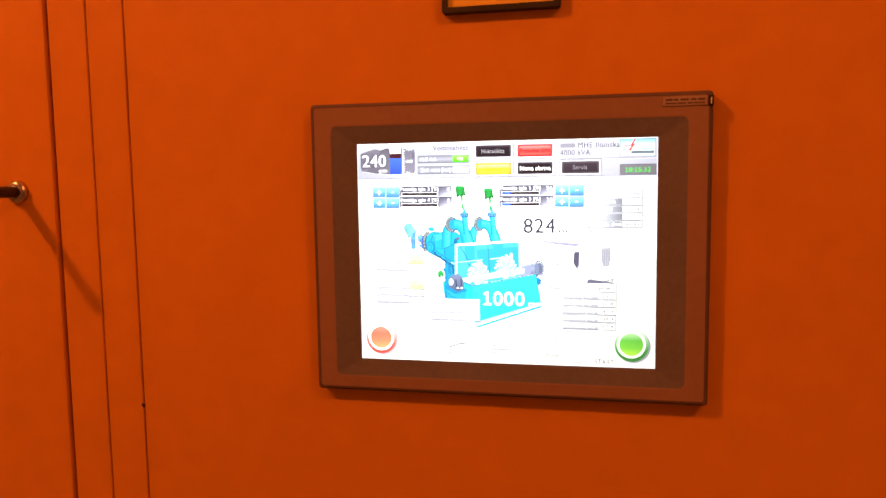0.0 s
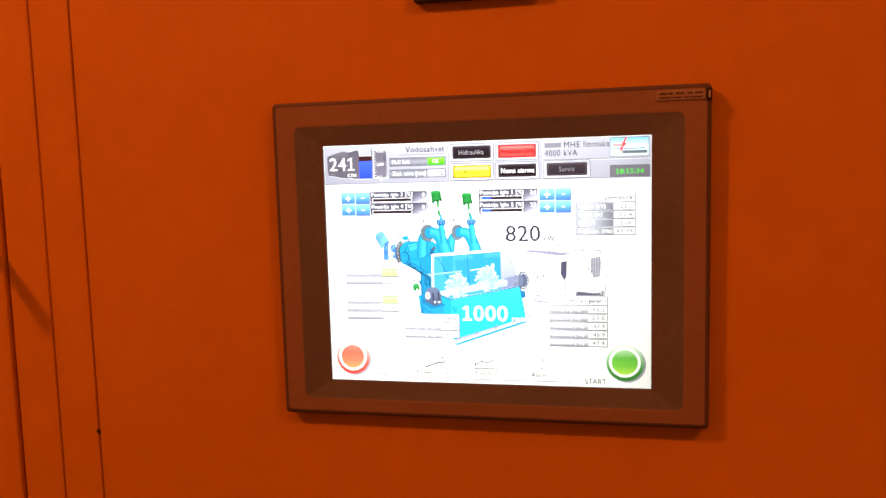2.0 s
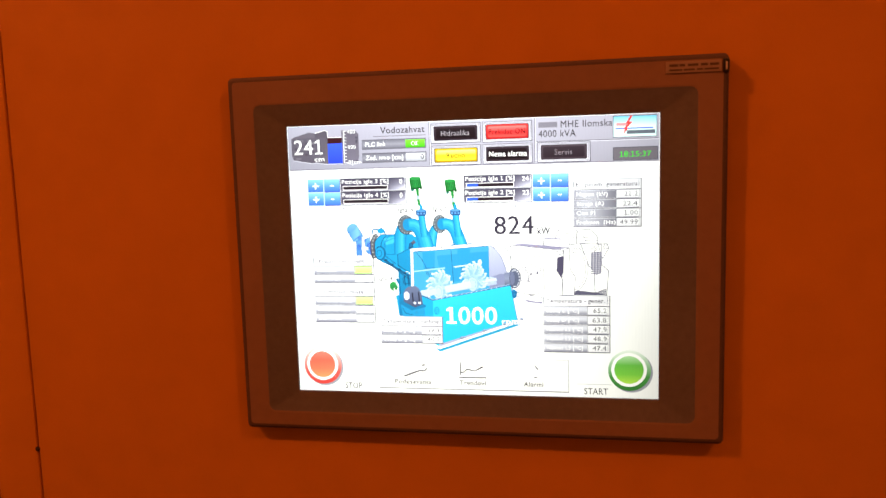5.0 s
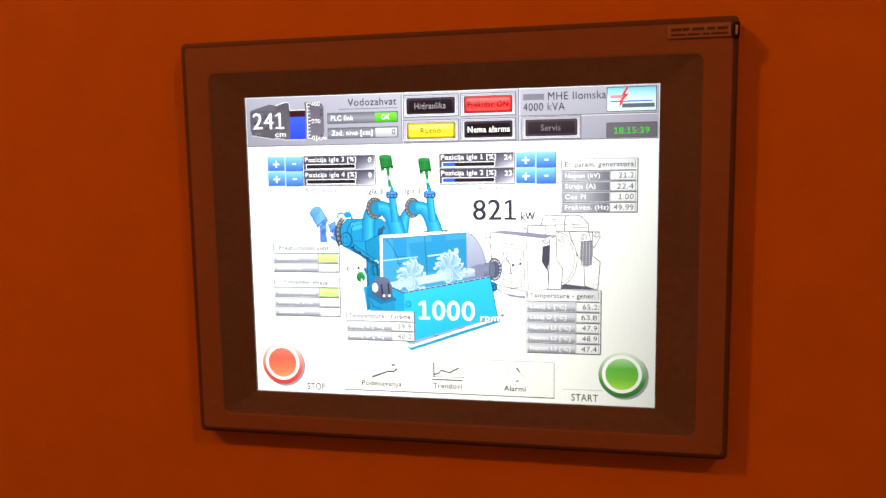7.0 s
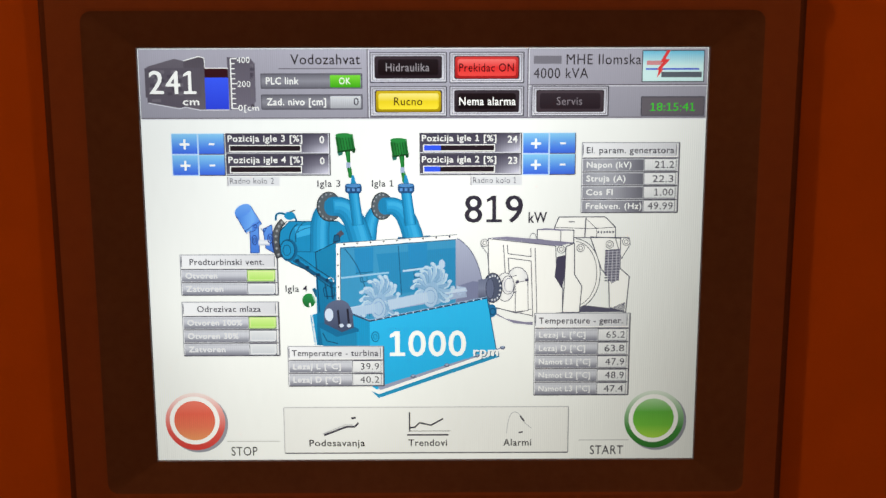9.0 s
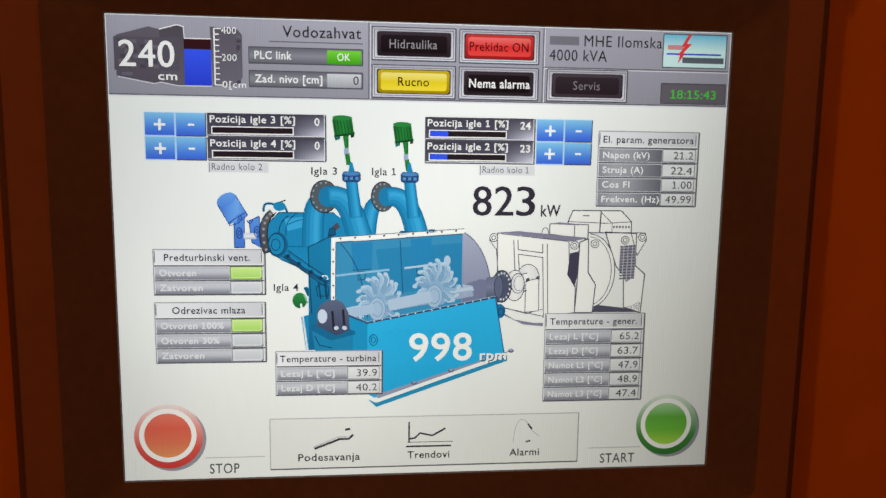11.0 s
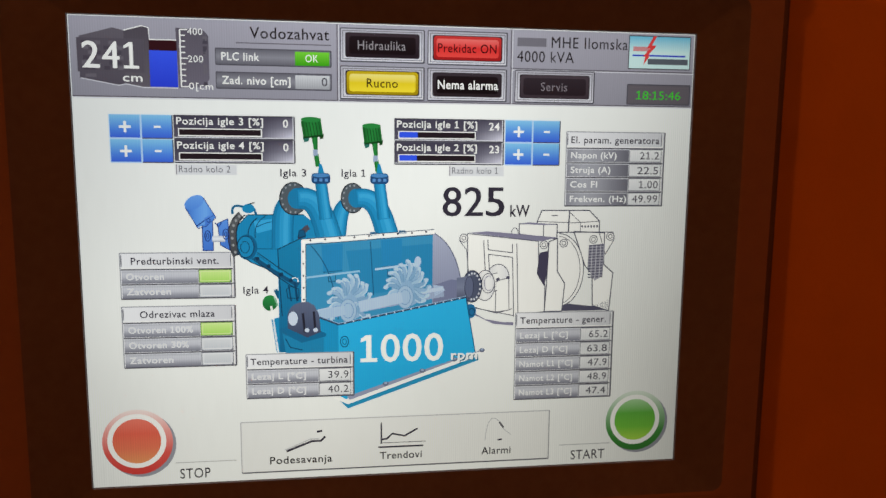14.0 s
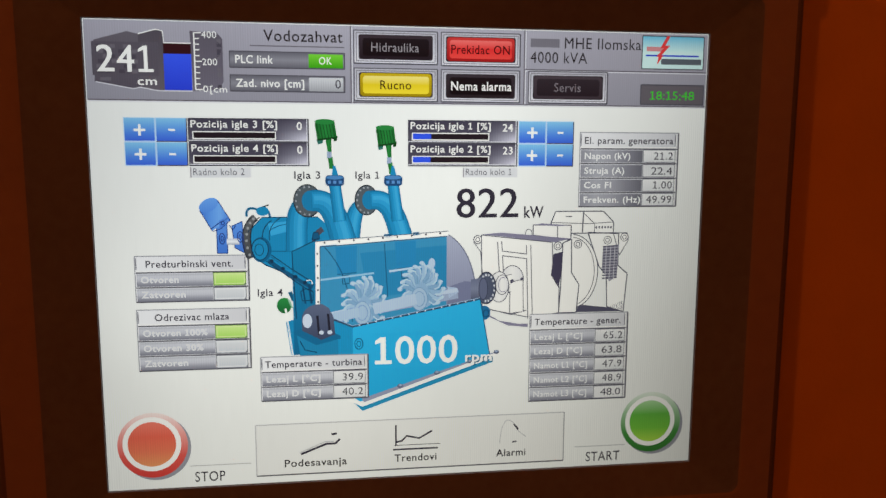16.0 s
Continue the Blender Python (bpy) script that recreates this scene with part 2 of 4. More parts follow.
def rod_lock(x, z):
    """A turning lock on the door: chrome rosette and a long black grip."""
    k = thing("door_lock", x, WALL, z, "black rod handle in a chrome collar, on the orange door", "lock")
    m = pose(x, WALL, z, 90)
    part("rosette", lathe([(0.0135, 0.0), (0.0135, 0.004), (0.0115, 0.007), (0.0085, 0.008)], m), CHROME, k, "chrome collar", True)
    part("grip", lathe([(0.0078, 0.006), (0.0070, 0.012), (0.0066, 0.030), (0.0066, 0.080), (0.0074, 0.086), (0.0072, 0.094), (0.003, 0.097)], m), CLIP, k, "black rod grip", True)
    return k


rod_lock(-0.577, 1.519)


# ---- the sign above ----
def sign():
    s = thing("warning_sign", 0, WALL, 1.69, "small yellow plate in a black frame, on the orange door", "sign")
    z0, z1, hx, w = 1.6925, 1.814, 0.0595, 0.0062
    outer, inner = rounded(hx, z0, z1, 0.003), rounded(hx - w, z0 + w, z1 - w, 0.001)
    mid = rounded(hx - 0.001, z0 + 0.001, z1 - 0.001, 0.003)
    part("frame", loft([(WALL, outer), (WALL - 0.007, outer), (WALL - 0.008, mid), (WALL - 0.008, inner), (WALL - 0.004, inner)]), SIGNFRAME, s, "black plastic frame")
    part("plate", box(-hx + w - 0.001, hx - w + 0.001, WALL - 0.0045, WALL - 0.001, z0 + w - 0.001, z1 - w + 0.001), SIGN, s, "yellow plate")
    bars = [box(x - 0.006, x + 0.006, WALL - 0.0049, WALL - 0.0044, z - 0.002, z + 0.002) for x, z in ((-0.034, 1.711),)]
    part("printed_bar", join(*bars), INK, s, "dark printed mark")


sign()


# ---- the touch panel ----
panel = thing("touch_panel", 0, WALL, ZC - 0.149, "grey framed touch panel showing a lit turbine diagram", "touch panel")
Z0, Z1, HX = ZC - 0.149, ZC + 0.1566, 0.2021
IZ0, IZ1, IHX = ZC - 0.1325, ZC + 0.1330, 0.1800
outer = rounded(HX, Z0, Z1, 0.004)
chamf = rounded(HX - 0.0022, Z0 + 0.0022, Z1 - 0.0022, 0.003)
chamf2 = rounded(HX - 0.0040, Z0 + 0.0040, Z1 - 0.0040, 0.003)
lip = rounded(IHX + 0.0015, IZ0 - 0.0015, IZ1 + 0.0015, 0.007)
lip2 = rounded(IHX, IZ0, IZ1, 0.006)
edge = rounded(SW / 2 + 0.0006, ZC - SH / 2 - 0.0006, ZC + SH / 2 + 0.0006, 0.0005)
part("rim", loft([(WALL - 0.0001, outer), (-0.0020, outer), (-0.0034, chamf), (-0.0036, chamf2)]), RIM, panel, "dark outer edge")
part("bezel", loft([(-0.0036, chamf2), (-0.0038, lip), (-0.0036, lip2)]), BEZEL, panel, "brownish grey plastic frame")
part("border", loft([(-0.0036, lip2), (-0.0033, rounded(IHX - 0.0015, IZ0 + 0.0015, IZ1 - 0.0015, 0.005)), (-0.0008, edge), (0.0012, edge)]), BORDER, panel, "black border round the display")
part("housing", box(-0.19, 0.19, 0.012, 0.10, ZC - 0.135, ZC + 0.135, 0.004), CLIP, panel, "black housing behind the door")
sticker = part("sticker", box(0.1560, 0.1965, -0.0046, -0.0037, ZC + 0.1430, ZC + 0.1515, 0.0003), STICKER, panel, "pale sticker with two printed lines")
for zz, h, spans in ((ZC + 0.1487, 0.0011, ((0.1585, 0.1650), (0.1658, 0.1700), (0.1720, 0.1795), (0.1815, 0.1865), (0.1880, 0.1945))), (ZC + 0.1453, 0.0008, ((0.1585, 0.1680), (0.1690, 0.1770), (0.1785, 0.1830), (0.1840, 0.1945)))):
    for a, b in spans:
        part("printed_bar", box(a, b, -0.0048, -0.0046, zz - h * 0.8, zz + h * 0.8), RIM, sticker)
clip = part("corner_clip", box(0.1978, 0.2022, -0.0050, 0.002, ZC + 0.1420, ZC + 0.1525, 0.0008), CLIP, panel, "small black clip at the corner")
part("clip_mark", box(0.1992, 0.2006, -0.0053, -0.0049, ZC + 0.1440, ZC + 0.1500, 0.0002), PALE, clip, "pale mark")
part("brand_bar", box(-0.012, 0.012, -0.0014, -0.0009, ZC - 0.1245, ZC - 0.1225), RIM, panel, "dim lettering strip")


def at(u, v, layer):
    """A place on the display, in its drawing units from the upper left, each layer lifted a little from the last."""
    return Vector((-SW / 2 + u * U, 0.0006 - 0.00004 * layer, ZC + SH / 2 - v * U))


def poly(points, layer):
    bm = bmesh.new()
    bm.faces.new([bm.verts.new(at(u, v, layer)) for u, v in points])
    return bm


def rect(u0, v0, u1, v1, layer):
    return poly(((u0, v0), (u0, v1), (u1, v1), (u1, v0)), layer)


def rrect(u0, v0, u1, v1, r, layer, n=5):
    pts = []
    for cu, cv, a0 in ((u1 - r, v1 - r, 0), (u0 + r, v1 - r, 90), (u0 + r, v0 + r, 180), (u1 - r, v0 + r, 270)):
        pts += [(cu + r * math.cos(radians(a0 + 90 * i / n)), cv + r * math.sin(radians(a0 + 90 * i / n))) for i in range(n + 1)]
    return poly(pts, layer)


def oval(u, v, ru, rv, layer, n=40, a0=0, a1=360):
    k = n if a1 - a0 == 360 else n + 1
    return poly([(u + ru * math.cos(radians(a0 + (a1 - a0) * i / n)), v + rv * math.sin(radians(a0 + (a1 - a0) * i / n))) for i in range(k)], layer)


def hoop(u, v, ru, rv, w, layer, n=40, a0=0, a1=360):
    """A ring, or a part of one, w wide to the inside."""
    bm = bmesh.new()
    last = None
    for i in range(n + 1):
        a = radians(a0 + (a1 - a0) * i / n)
        now = [bm.verts.new(at(u + (r[0]) * math.cos(a), v + r[1] * math.sin(a), layer)) for r in ((ru, rv), (ru - w, rv - w))]
        if last:
            bm.faces.new((last[0], now[0], now[1], last[1]))
        last = now
    return bm


def stroke(points, w, layer, w2=None):
    """A drawn line of width w along the points (to w2 at its end)."""
    bm = bmesh.new()
    w2 = w if w2 is None else w2
    pts = [Vector(p) for p in points]
    last = None
    for i, p in enumerate(pts):
        d = (pts[min(i + 1, len(pts) - 1)] - pts[max(i - 1, 0)]).normalized()
        nrm = Vector((-d.y, d.x)) * (w + (w2 - w) * i / max(len(pts) - 1, 1)) / 2
        now = [bm.verts.new(at(*(p + nrm), layer)), bm.verts.new(at(*(p - nrm), layer))]
        if last:
            bm.faces.new((last[0], now[0], now[1], last[1]))
        last = now
    return bm


def bend(p0, p1, p2, p3, n=14):
    """Points along a smooth bend with the ends p0, p3."""
    out = []
    for i in range(n + 1):
        s = i / n
        k = ((1 - s) ** 3, 3 * s * (1 - s) ** 2, 3 * s * s * (1 - s), s ** 3)
        out.append(tuple(sum(c * p[j] for c, p in zip(k, (p0, p1, p2, p3))) for j in (0, 1)))
    return out


def outline(points, w, layer, closed=True):
    pts = list(points) + ([points[0]] if closed else [])
    return join(*[stroke((a, b), w, layer) for a, b in zip(pts, pts[1:])])


CHARS = "0123456789ABCDEFGHIJKLMNOPQRSTUVWXYZabcdefghijklmnopqrstuvwxyz+-[]().:%°"
WEIGHTS = (0.0, 0.006, 0.012, 0.018)
GLYPHS = {}


def cut_glyphs():
    """Each letter, of capital height 1: its corners, faces and advance. The one stands on a foot."""
    made = {}
    for key in [(c, w) for c in CHARS for w in WEIGHTS] + [("H" + c + "H", 0.0) for c in CHARS + " "] + [("HH", 0.0)]:
        cu = bpy.data.curves.new("letters", "FONT")
        cu.body, cu.offset, cu.resolution_u = key[0], key[1], 3
        made[key] = new("letters", cu)
    deps = bpy.context.evaluated_depsgraph_get()
    shapes = {}
    for key, ob in made.items():
        me = ob.evaluated_get(deps).to_mesh()
        shapes[key] = [tuple(v.co[:2]) for v in me.vertices], [tuple(p.vertices) for p in me.polygons]
    for ob in made.values():
        cu = ob.data
        bpy.data.objects.remove(ob)
        bpy.data.curves.remove(cu)
    cap = max(y for _, y in shapes["H", 0.0][0])
    pair = max(x for x, _ in shapes["HH", 0.0][0])
    for w in WEIGHTS:
        for c in CHARS + " ":
            v, f = shapes.get((c, w), ([], []))
            adv = max(x for x, _ in shapes["H" + c + "H", 0.0][0]) - pair
            GLYPHS[c, w] = [(x / cap, y / cap) for x, y in v], f, adv / cap
        k = 0.07 + w * 1.3
        v = [(0.36 - k, 0), (0.36 + k, 0), (0.36 + k, 1), (0.36 - k, 1), (0.08, 0), (0.64, 0), (0.64, 1.6 * k), (0.08, 1.6 * k),
             (0.36 - k, 1), (0.36 - k, 1 - 2.2 * k), (0.09, 0.84 - 1.2 * k), (0.09, 0.84 + 0.3 * k)]
        GLYPHS["1", w] = v, [(0, 1, 2, 3), (4, 5, 6, 7), (8, 9, 10, 11)], 0.72


cut_glyphs()


def letters(body, u0, base, cap, u1=None, layer=6, weight=0.0, right=False, space=0.0, wide=1.0, bold=0.0):
    """Letters from u0 to u1 on the line base, with capitals cap high."""
    verts, faces, pen = [], [], 0.0
    weight = min(WEIGHTS, key=lambda k: abs(k - weight))
    for s in body:
        v, f, adv = GLYPHS[s, weight]
        n = len(verts)
        verts += [(x + pen, y) for x, y in v]
        faces += [tuple(i + n for i in p) for p in f]
        pen += adv + space
    count = len(verts)
    if bold:
        # a second stroke beside the first
        faces += [tuple(i + count for i in p) for p in faces]
        verts += [(x + bold, y) for x, y in verts]
    lo, hi = min(x for x, _ in verts), max(x for x, _ in verts)
    sx = (u1 - u0) / (hi - lo) if u1 is not None and not right else cap * wide
    start = u1 - (hi - lo) * sx if right else u0
    me = bpy.data.meshes.new("letters")
    me.from_pydata([at(start + (x - lo) * sx, base - y * cap, layer + (0.4 if i >= count else 0)) for i, (x, y) in enumerate(verts)], [], faces)
    return me


def write(body, u0, base, cap, u1, mat, parent=None, layer=6, weight=0.0, right=False, name="caption", label="", wide=1.0):
    me = letters(body, u0, base, cap, u1, layer, weight, right, 0.06, wide)
    me.materials.append(mat)
    return part(name, me, mat, parent or panel, label)


WHITE, PAPER = lit((228, 230, 225)), lit((236, 236, 230))
HEAD, HEADLINE, HEADLIGHT = lit((140, 139, 149), (158, 156, 166)), lit((95, 92, 100)), lit((205, 205, 210))
BLACK, INKY, GREYTEXT = lit((26, 22, 26)), lit((48, 46, 58)), lit((128, 122, 128))
SLATE = lit((74, 72, 84))
TEAL, TEAL_LIT, TEAL_DARK, TEAL_IN = lit((24, 128, 174)), lit((52, 158, 205)), lit((16, 92, 132)), lit((54, 136, 176))
FRONT = lit((34, 160, 208), (42, 172, 220))
ROYAL = lit((62, 112, 196), (88, 142, 216))
GREEN, GREEN_DARK = lit((22, 92, 40), (34, 124, 56), (24, 98, 44), axis="x"), lit((14, 62, 28))
LILAC, LILAC_LIGHT, LILAC_DARK = lit((146, 162, 186)), lit((192, 204, 219)), lit((112, 118, 146))

# backdrop, with the openings in which the readouts turn
SMALL = {"current": (716.5, 174.5, 759.5, 190.0), "bearing": (655.5, 422.5, 695.5, 439.0), "winding": (655.5, 483.5, 695.5, 499.6)}
READOUTS = {"level": (8, 26, 86, 66), "power": (453, 202, 547, 249), "speed": (344, 398, 465, 446), "clock": (712, 71, 793, 90)}


def backdrop():
    us = sorted({-1, 801, *(r[i] for r in READOUTS.values() for i in (0, 2))})
    vs = sorted({-1, 601, *(r[i] for r in READOUTS.values() for i in (1, 3))})
    bm = bmesh.new()
    for u0, u1 in zip(us, us[1:]):
        for v0, v1 in zip(vs, vs[1:]):
            if not any(r[0] <= u0 and u1 <= r[2] and r[1] <= v0 and v1 <= r[3] for r in READOUTS.values()):
                bm.faces.new([bm.verts.new(at(u, v, 0)) for u, v in ((u0, v0), (u0, v1), (u1, v1), (u1, v0))])
    bmesh.ops.remove_doubles(bm, verts=bm.verts, dist=1e-6)
    return bm


display = part("display", backdrop(), WHITE, panel, "lit white display")


def numeral(s, a, b, base, cap, layer, weight):
    """One numeral in its cell from a to b."""
    w = b - a
    return letters(s, a + w * (0.14 if s == "1" else 0.06), base, cap, b - w * (0.10 if s == "1" else 0.06), layer, weight, bold=0.035 if weight == 0 and s != "1" else 0.0)


def readout(name, key, back, ink, cap, base, values, times, layer, weight, spread, label):
    """A drum behind its opening that turns one side on at each of the times; every side carries one value."""
    u0, v0, u1, v1 = {**READOUTS, **SMALL}[key]
    n = max(6, len(values))
    h = (v1 - v0) * U
    reach = h / 2 / math.tan(math.pi / n)
    rad = h / 2 / math.sin(math.pi / n)
    c = at((u0 + u1) / 2, (v0 + v1) / 2, layer)
    c.y += reach
    half = (u1 - u0) * U / 2
    bm = bmesh.new()
    sides = []
    for i in range(n):
        a = math.pi / n * (2 * i - 1)
        sides.append([bm.verts.new((x, -rad * math.cos(a), rad * math.sin(a))) for x in (-half, half)])
    for a, b in zip(sides, sides[1:] + sides[:1]):
        bm.faces.new((a[0], a[1], b[1], b[0]))
    bm.faces.new([s[0] for s in sides])
    bm.faces.new([s[1] for s in sides])
    drum = part(name, bm, back, panel, label)
    for i in range(len(values) if key == "level" else 0):
        rs = random.Random(7)
        cells = [(u, v) for u in range(u0 + 4, 54, 8) for v in range(v0 + 3, v1 - 5, 6) if rs.random() < 0.55]
        for mat, keep in ((STONE2, 0), (STONE_LIGHT, 1)):
            me = mesh_of(join(*[rect(u + (v % 4), v, u + 6.5 + (v % 4), v + 4.5, layer + 0.4) for k, (u, v) in enumerate(cells) if k % 2 == keep]), "stones", mat)
            me.transform(pose(0, 0, 0, -360 / n * i) @ Matrix.Translation(-c))
            tagged(new("stones", me), kind="stuff").parent = drum
    for i, value in enumerate(values):
        turn = pose(0, 0, 0, -360 / n * i) @ Matrix.Translation(-c)
        a, b = spread.get(len(value), spread[0])
        if not value.isdigit():
            pieces = [letters(value, a, base, cap, b, layer + 1, weight)]
        else:
            pieces = [numeral(s, a + (b - a) * k / len(value), a + (b - a) * (k + 1) / len(value), base, cap, layer + 1, weight) for k, s in enumerate(value)]
        for me in pieces:
            me.transform(turn)
            me.materials.append(ink)
            new("digit", me).parent = drum
    step = 360 / n
    rows = [(0.0, pose(*c))]
    for i, t in enumerate(times):
        rows += [(t - 0.034, pose(*c, step * i)), (t, pose(*c, step * (i + 1)))]
    rows.append((16.0, pose(*c, step * len(times))))
    return drum, rows


# header
header = part("header_bar", rect(0, 0, 800, 95, 1), HEAD, panel, "grey header bar")
for a in (((0, 95.5), (800, 95.5)), ((321, 0), (321, 95)), ((547, 0), (547, 95)), ((547, 50), (800, 50))):
    part("ruled_line", stroke(a, 1.6, 2), HEADLINE, header)
    part("ruled_line", stroke([(u + 1.6, v + 1.6) for u, v in a], 1.2, 2), HEADLIGHT, header)

# dam with the water level
STONE, STONE2, STONE_LIGHT = lit((80, 76, 86), (94, 90, 98)), lit((70, 66, 76)), lit((100, 96, 104))
dam = part("dam_picture", poly(((11, 24), (50, 13), (63, 16), (63, 80), (55, 82), (10, 74)), 2), STONE, panel, "grey stone dam diagram")
part("dam_pier", poly(((63, 16), (84, 10), (92, 13), (92, 84), (84, 84), (63, 80)), 2), lit((92, 88, 96), (76, 72, 80)), dam)
part("dam_gap", rect(92, 26, 125, 82, 2), lit((48, 20, 26)), dam)
part("dam_water", rect(92, 39, 125, 83, 3), lit((38, 62, 200), (52, 84, 226)), dam, "blue water level")
part("dam_pier", poly(((124, 11), (157, 13), (163, 20), (163, 72), (156, 82), (126, 84)), 2), lit((102, 98, 110), (88, 84, 94)), dam)
rnd = random.Random(4)
for i in range(26):
    u, v = rnd.uniform(13, 54), rnd.uniform(22, 72)
    if v < 25 or v > 68:
        part("stone", rect(u, v, u + rnd.uniform(5, 8), v + rnd.uniform(3, 4.5), 3), rnd.choice((STONE2, STONE_LIGHT)), dam)
for i in range(11):
    v = rnd.uniform(18, 76)
    part("stone", rect(156, v, 156 + rnd.uniform(3, 6), v + rnd.uniform(4, 6), 3), rnd.choice((STONE2, STONE_LIGHT)), dam)
part("dam_edge", stroke(((63, 16), (84, 10), (92, 12), (93, 26), (125, 26)), 1.2, 4), PAPER, dam)
part("dam_edge", stroke(((11, 74), (55, 82), (63, 80), (84, 84), (125, 84)), 1.2, 4), lit((200, 200, 205)), dam)
part("scale_axis", join(stroke(((129, 13), (129, 82)), 1.6, 4), *[stroke(((129, 13 + 6.9 * i), (129 + (9 if i % 5 == 0 else 6), 13 + 6.9 * i)), 1.3, 4) for i in range(11)]), PAPER, dam, "white scale with ticks")
for s, v, u1 in (("400", 19, 156), ("200", 52, 156), ("0[cm", 85, 167)):
    write(s, 138, v, 8, u1, PAPER, dam)
write("cm", 60, 77, 9.5, 83, PAPER, dam, weight=0.012)

GREYBOX = lit((226, 227, 228), (196, 197, 200), axis="x")
LABELGREY = lit((138, 139, 148), (162, 164, 171), (152, 153, 161), (126, 127, 136), (100, 101, 110), axis="x")
LABELDIM = lit((114, 116, 127), (146, 148, 157), (182, 184, 191), (190, 192, 198), (162, 164, 171))
TABLE_TICK = lit((150, 152, 158), (88, 90, 98), (150, 152, 158))
VALUE = lit((206, 208, 208), (222, 223, 222))
LIME, LIME_BRIGHT = lit((158, 204, 92), (196, 224, 140)), lit((52, 150, 20), (110, 196, 54))
OFF = lit((186, 190, 194), (206, 209, 210))
EDGE = lit((72, 72, 80))
EDGE_LIGHT = lit((214, 216, 218))


def framed(name, u0, v0, u1, v1, mat, layer, parent=None, label="", w=1.4, upper=None, lower=None):
    """A raised field: dark lower right and light upper left edges round its face."""
    ob = part(name, rect(u0, v0, u1, v1, layer), mat, parent or panel, label)
    part("edge", join(stroke(((u0, v1), (u1, v1)), w, layer + 1), stroke(((u1, v0), (u1, v1)), w, layer + 1)), lower or EDGE, ob)
    part("edge", join(stroke(((u0, v0), (u1, v0)), w * 0.7, layer + 1), stroke(((u0, v0), (u0, v1)), w * 0.7, layer + 1)), upper or EDGE, ob)
    return ob


write("Vodozahvat", 213, 21, 13.5, 311, BLACK, weight=0.006)
part("underline", stroke(((196, 27), (313, 27)), 1.3, 2), HEADLINE, panel)
for v, s, u1 in ((34, "PLC link", 224), (63, "Zad. nivo [cm]", 262)):
    f = framed("status_field", 171, v, 313, v + 20, lit((92, 92, 100), (130, 130, 138), (92, 92, 100)), 2)
    write(s, 178, v + 14.5, 9.5, u1, PAPER, f, weight=0.012)
    part("field", rect(268, v + 2, 311, v + 19, 3), LIME_BRIGHT if v == 34 else lit((150, 152, 156), (196, 198, 200)), f)
    if v == 34:
        write("OK", 281, 48.5, 9, 297, PAPER, f)
    else:
        write("0", 301, 78, 10.5, 308, INKY, f)


def push_button(u0, v0, u1, v1, tones, caption, c0, c1, ink, weight, label):
    b = framed("push_button", u0, v0, u1, v1, lit((200, 200, 206), (168, 167, 174)), 2, label=label, w=1.8)
    part("edge", outline(((u0 + 3, v0 + 3), (u0 + 3, v1 - 3), (u1 - 3, v1 - 3), (u1 - 3, v0 + 3)), 1.0, 3), lit((112, 110, 118)), b)
    part("groove", rrect(u0 + 6, v0 + 5, u1 - 6, v1 - 5, 3, 4), lit((46, 40, 46)), b)
    part("face", rrect(u0 + 7.5, v0 + 6, u1 - 7.5, v1 - 6, 4, 5), lit(*tones[0]), b)
    part("face_inner", rrect(u0 + 11, v0 + 9.5, u1 - 11, v1 - 9.5, 3.5, 6), lit(*tones[1]), b)
    write(caption, c0, (v0 + v1) / 2 + 5.5, 11, c1, ink, b, layer=8, weight=weight)


push_button(325, 5, 432, 46, (((30, 24, 30), (52, 44, 50)), ((18, 14, 18), (26, 22, 26))), "Hidraulika", 347, 408, lit((142, 138, 142)), 0, "black push button on the header")
push_button(437, 5, 541, 47, (((150, 24, 26), (184, 50, 48)), ((214, 66, 60), (204, 44, 44), (220, 104, 98))), "Prekidac ON", 450, 527, lit((56, 10, 14)), 0.006, "red push button on the header")
push_button(325, 52, 432, 93, (((150, 126, 10), (184, 158, 22)), ((228, 206, 52), (214, 190, 34), (226, 212, 120))), "Rucno", 358, 398, lit((44, 34, 16)), 0.006, "yellow push button on the header")
push_button(437, 52, 541, 93, (((34, 28, 32), (50, 44, 50)), ((12, 10, 14), (22, 18, 22))), "Nema alarma", 450, 530, PAPER, 0.014, "black push button with white lettering")
push_button(553, 52, 661, 93, (((54, 46, 52), (66, 58, 64)), ((34, 28, 34), (44, 38, 44))), "Servis", 588, 624, lit((122, 116, 122)), 0, "dark push button on the header")
part("name_bar", rect(555, 10, 594, 21, 2), lit((110, 108, 116)), panel, "plain grey bar")
write("MHE Ilomska", 601, 22, 14, 706, BLACK)
write("4000 kVA", 555, 41, 14, 632, BLACK)

logo = part("emblem", rect(708, 3, 795, 46, 2), lit((196, 226, 222), (196, 226, 222), (96, 178, 205)), panel, "pale blue emblem with a red bolt")
part("emblem_edge", outline(((708, 3), (708, 46), (795, 46), (795, 3)), 1.4, 3), EDGE, logo)
part("emblem_line", stroke(((713, 28.5), (788, 28.5)), 2.2, 3), lit((52, 70, 190)), logo)
part("emblem_bolt", join(poly(((742, 3), (747, 3), (740, 15), (747, 15), (735, 28), (738, 28), (729, 41), (731, 30), (728, 30), (737, 19), (733, 19)), 4)), lit((214, 62, 62)), logo)
part("emblem_bar", rect(714, 17, 736, 23, 3), lit((196, 132, 134)), logo)
part("emblem_bar", rect(735, 32.5, 792, 40, 3), lit((84, 92, 100)), logo)
part("clock_field", rect(708, 67, 797, 93, 2), lit((94, 90, 96)), panel, "dark grey field of the clock")
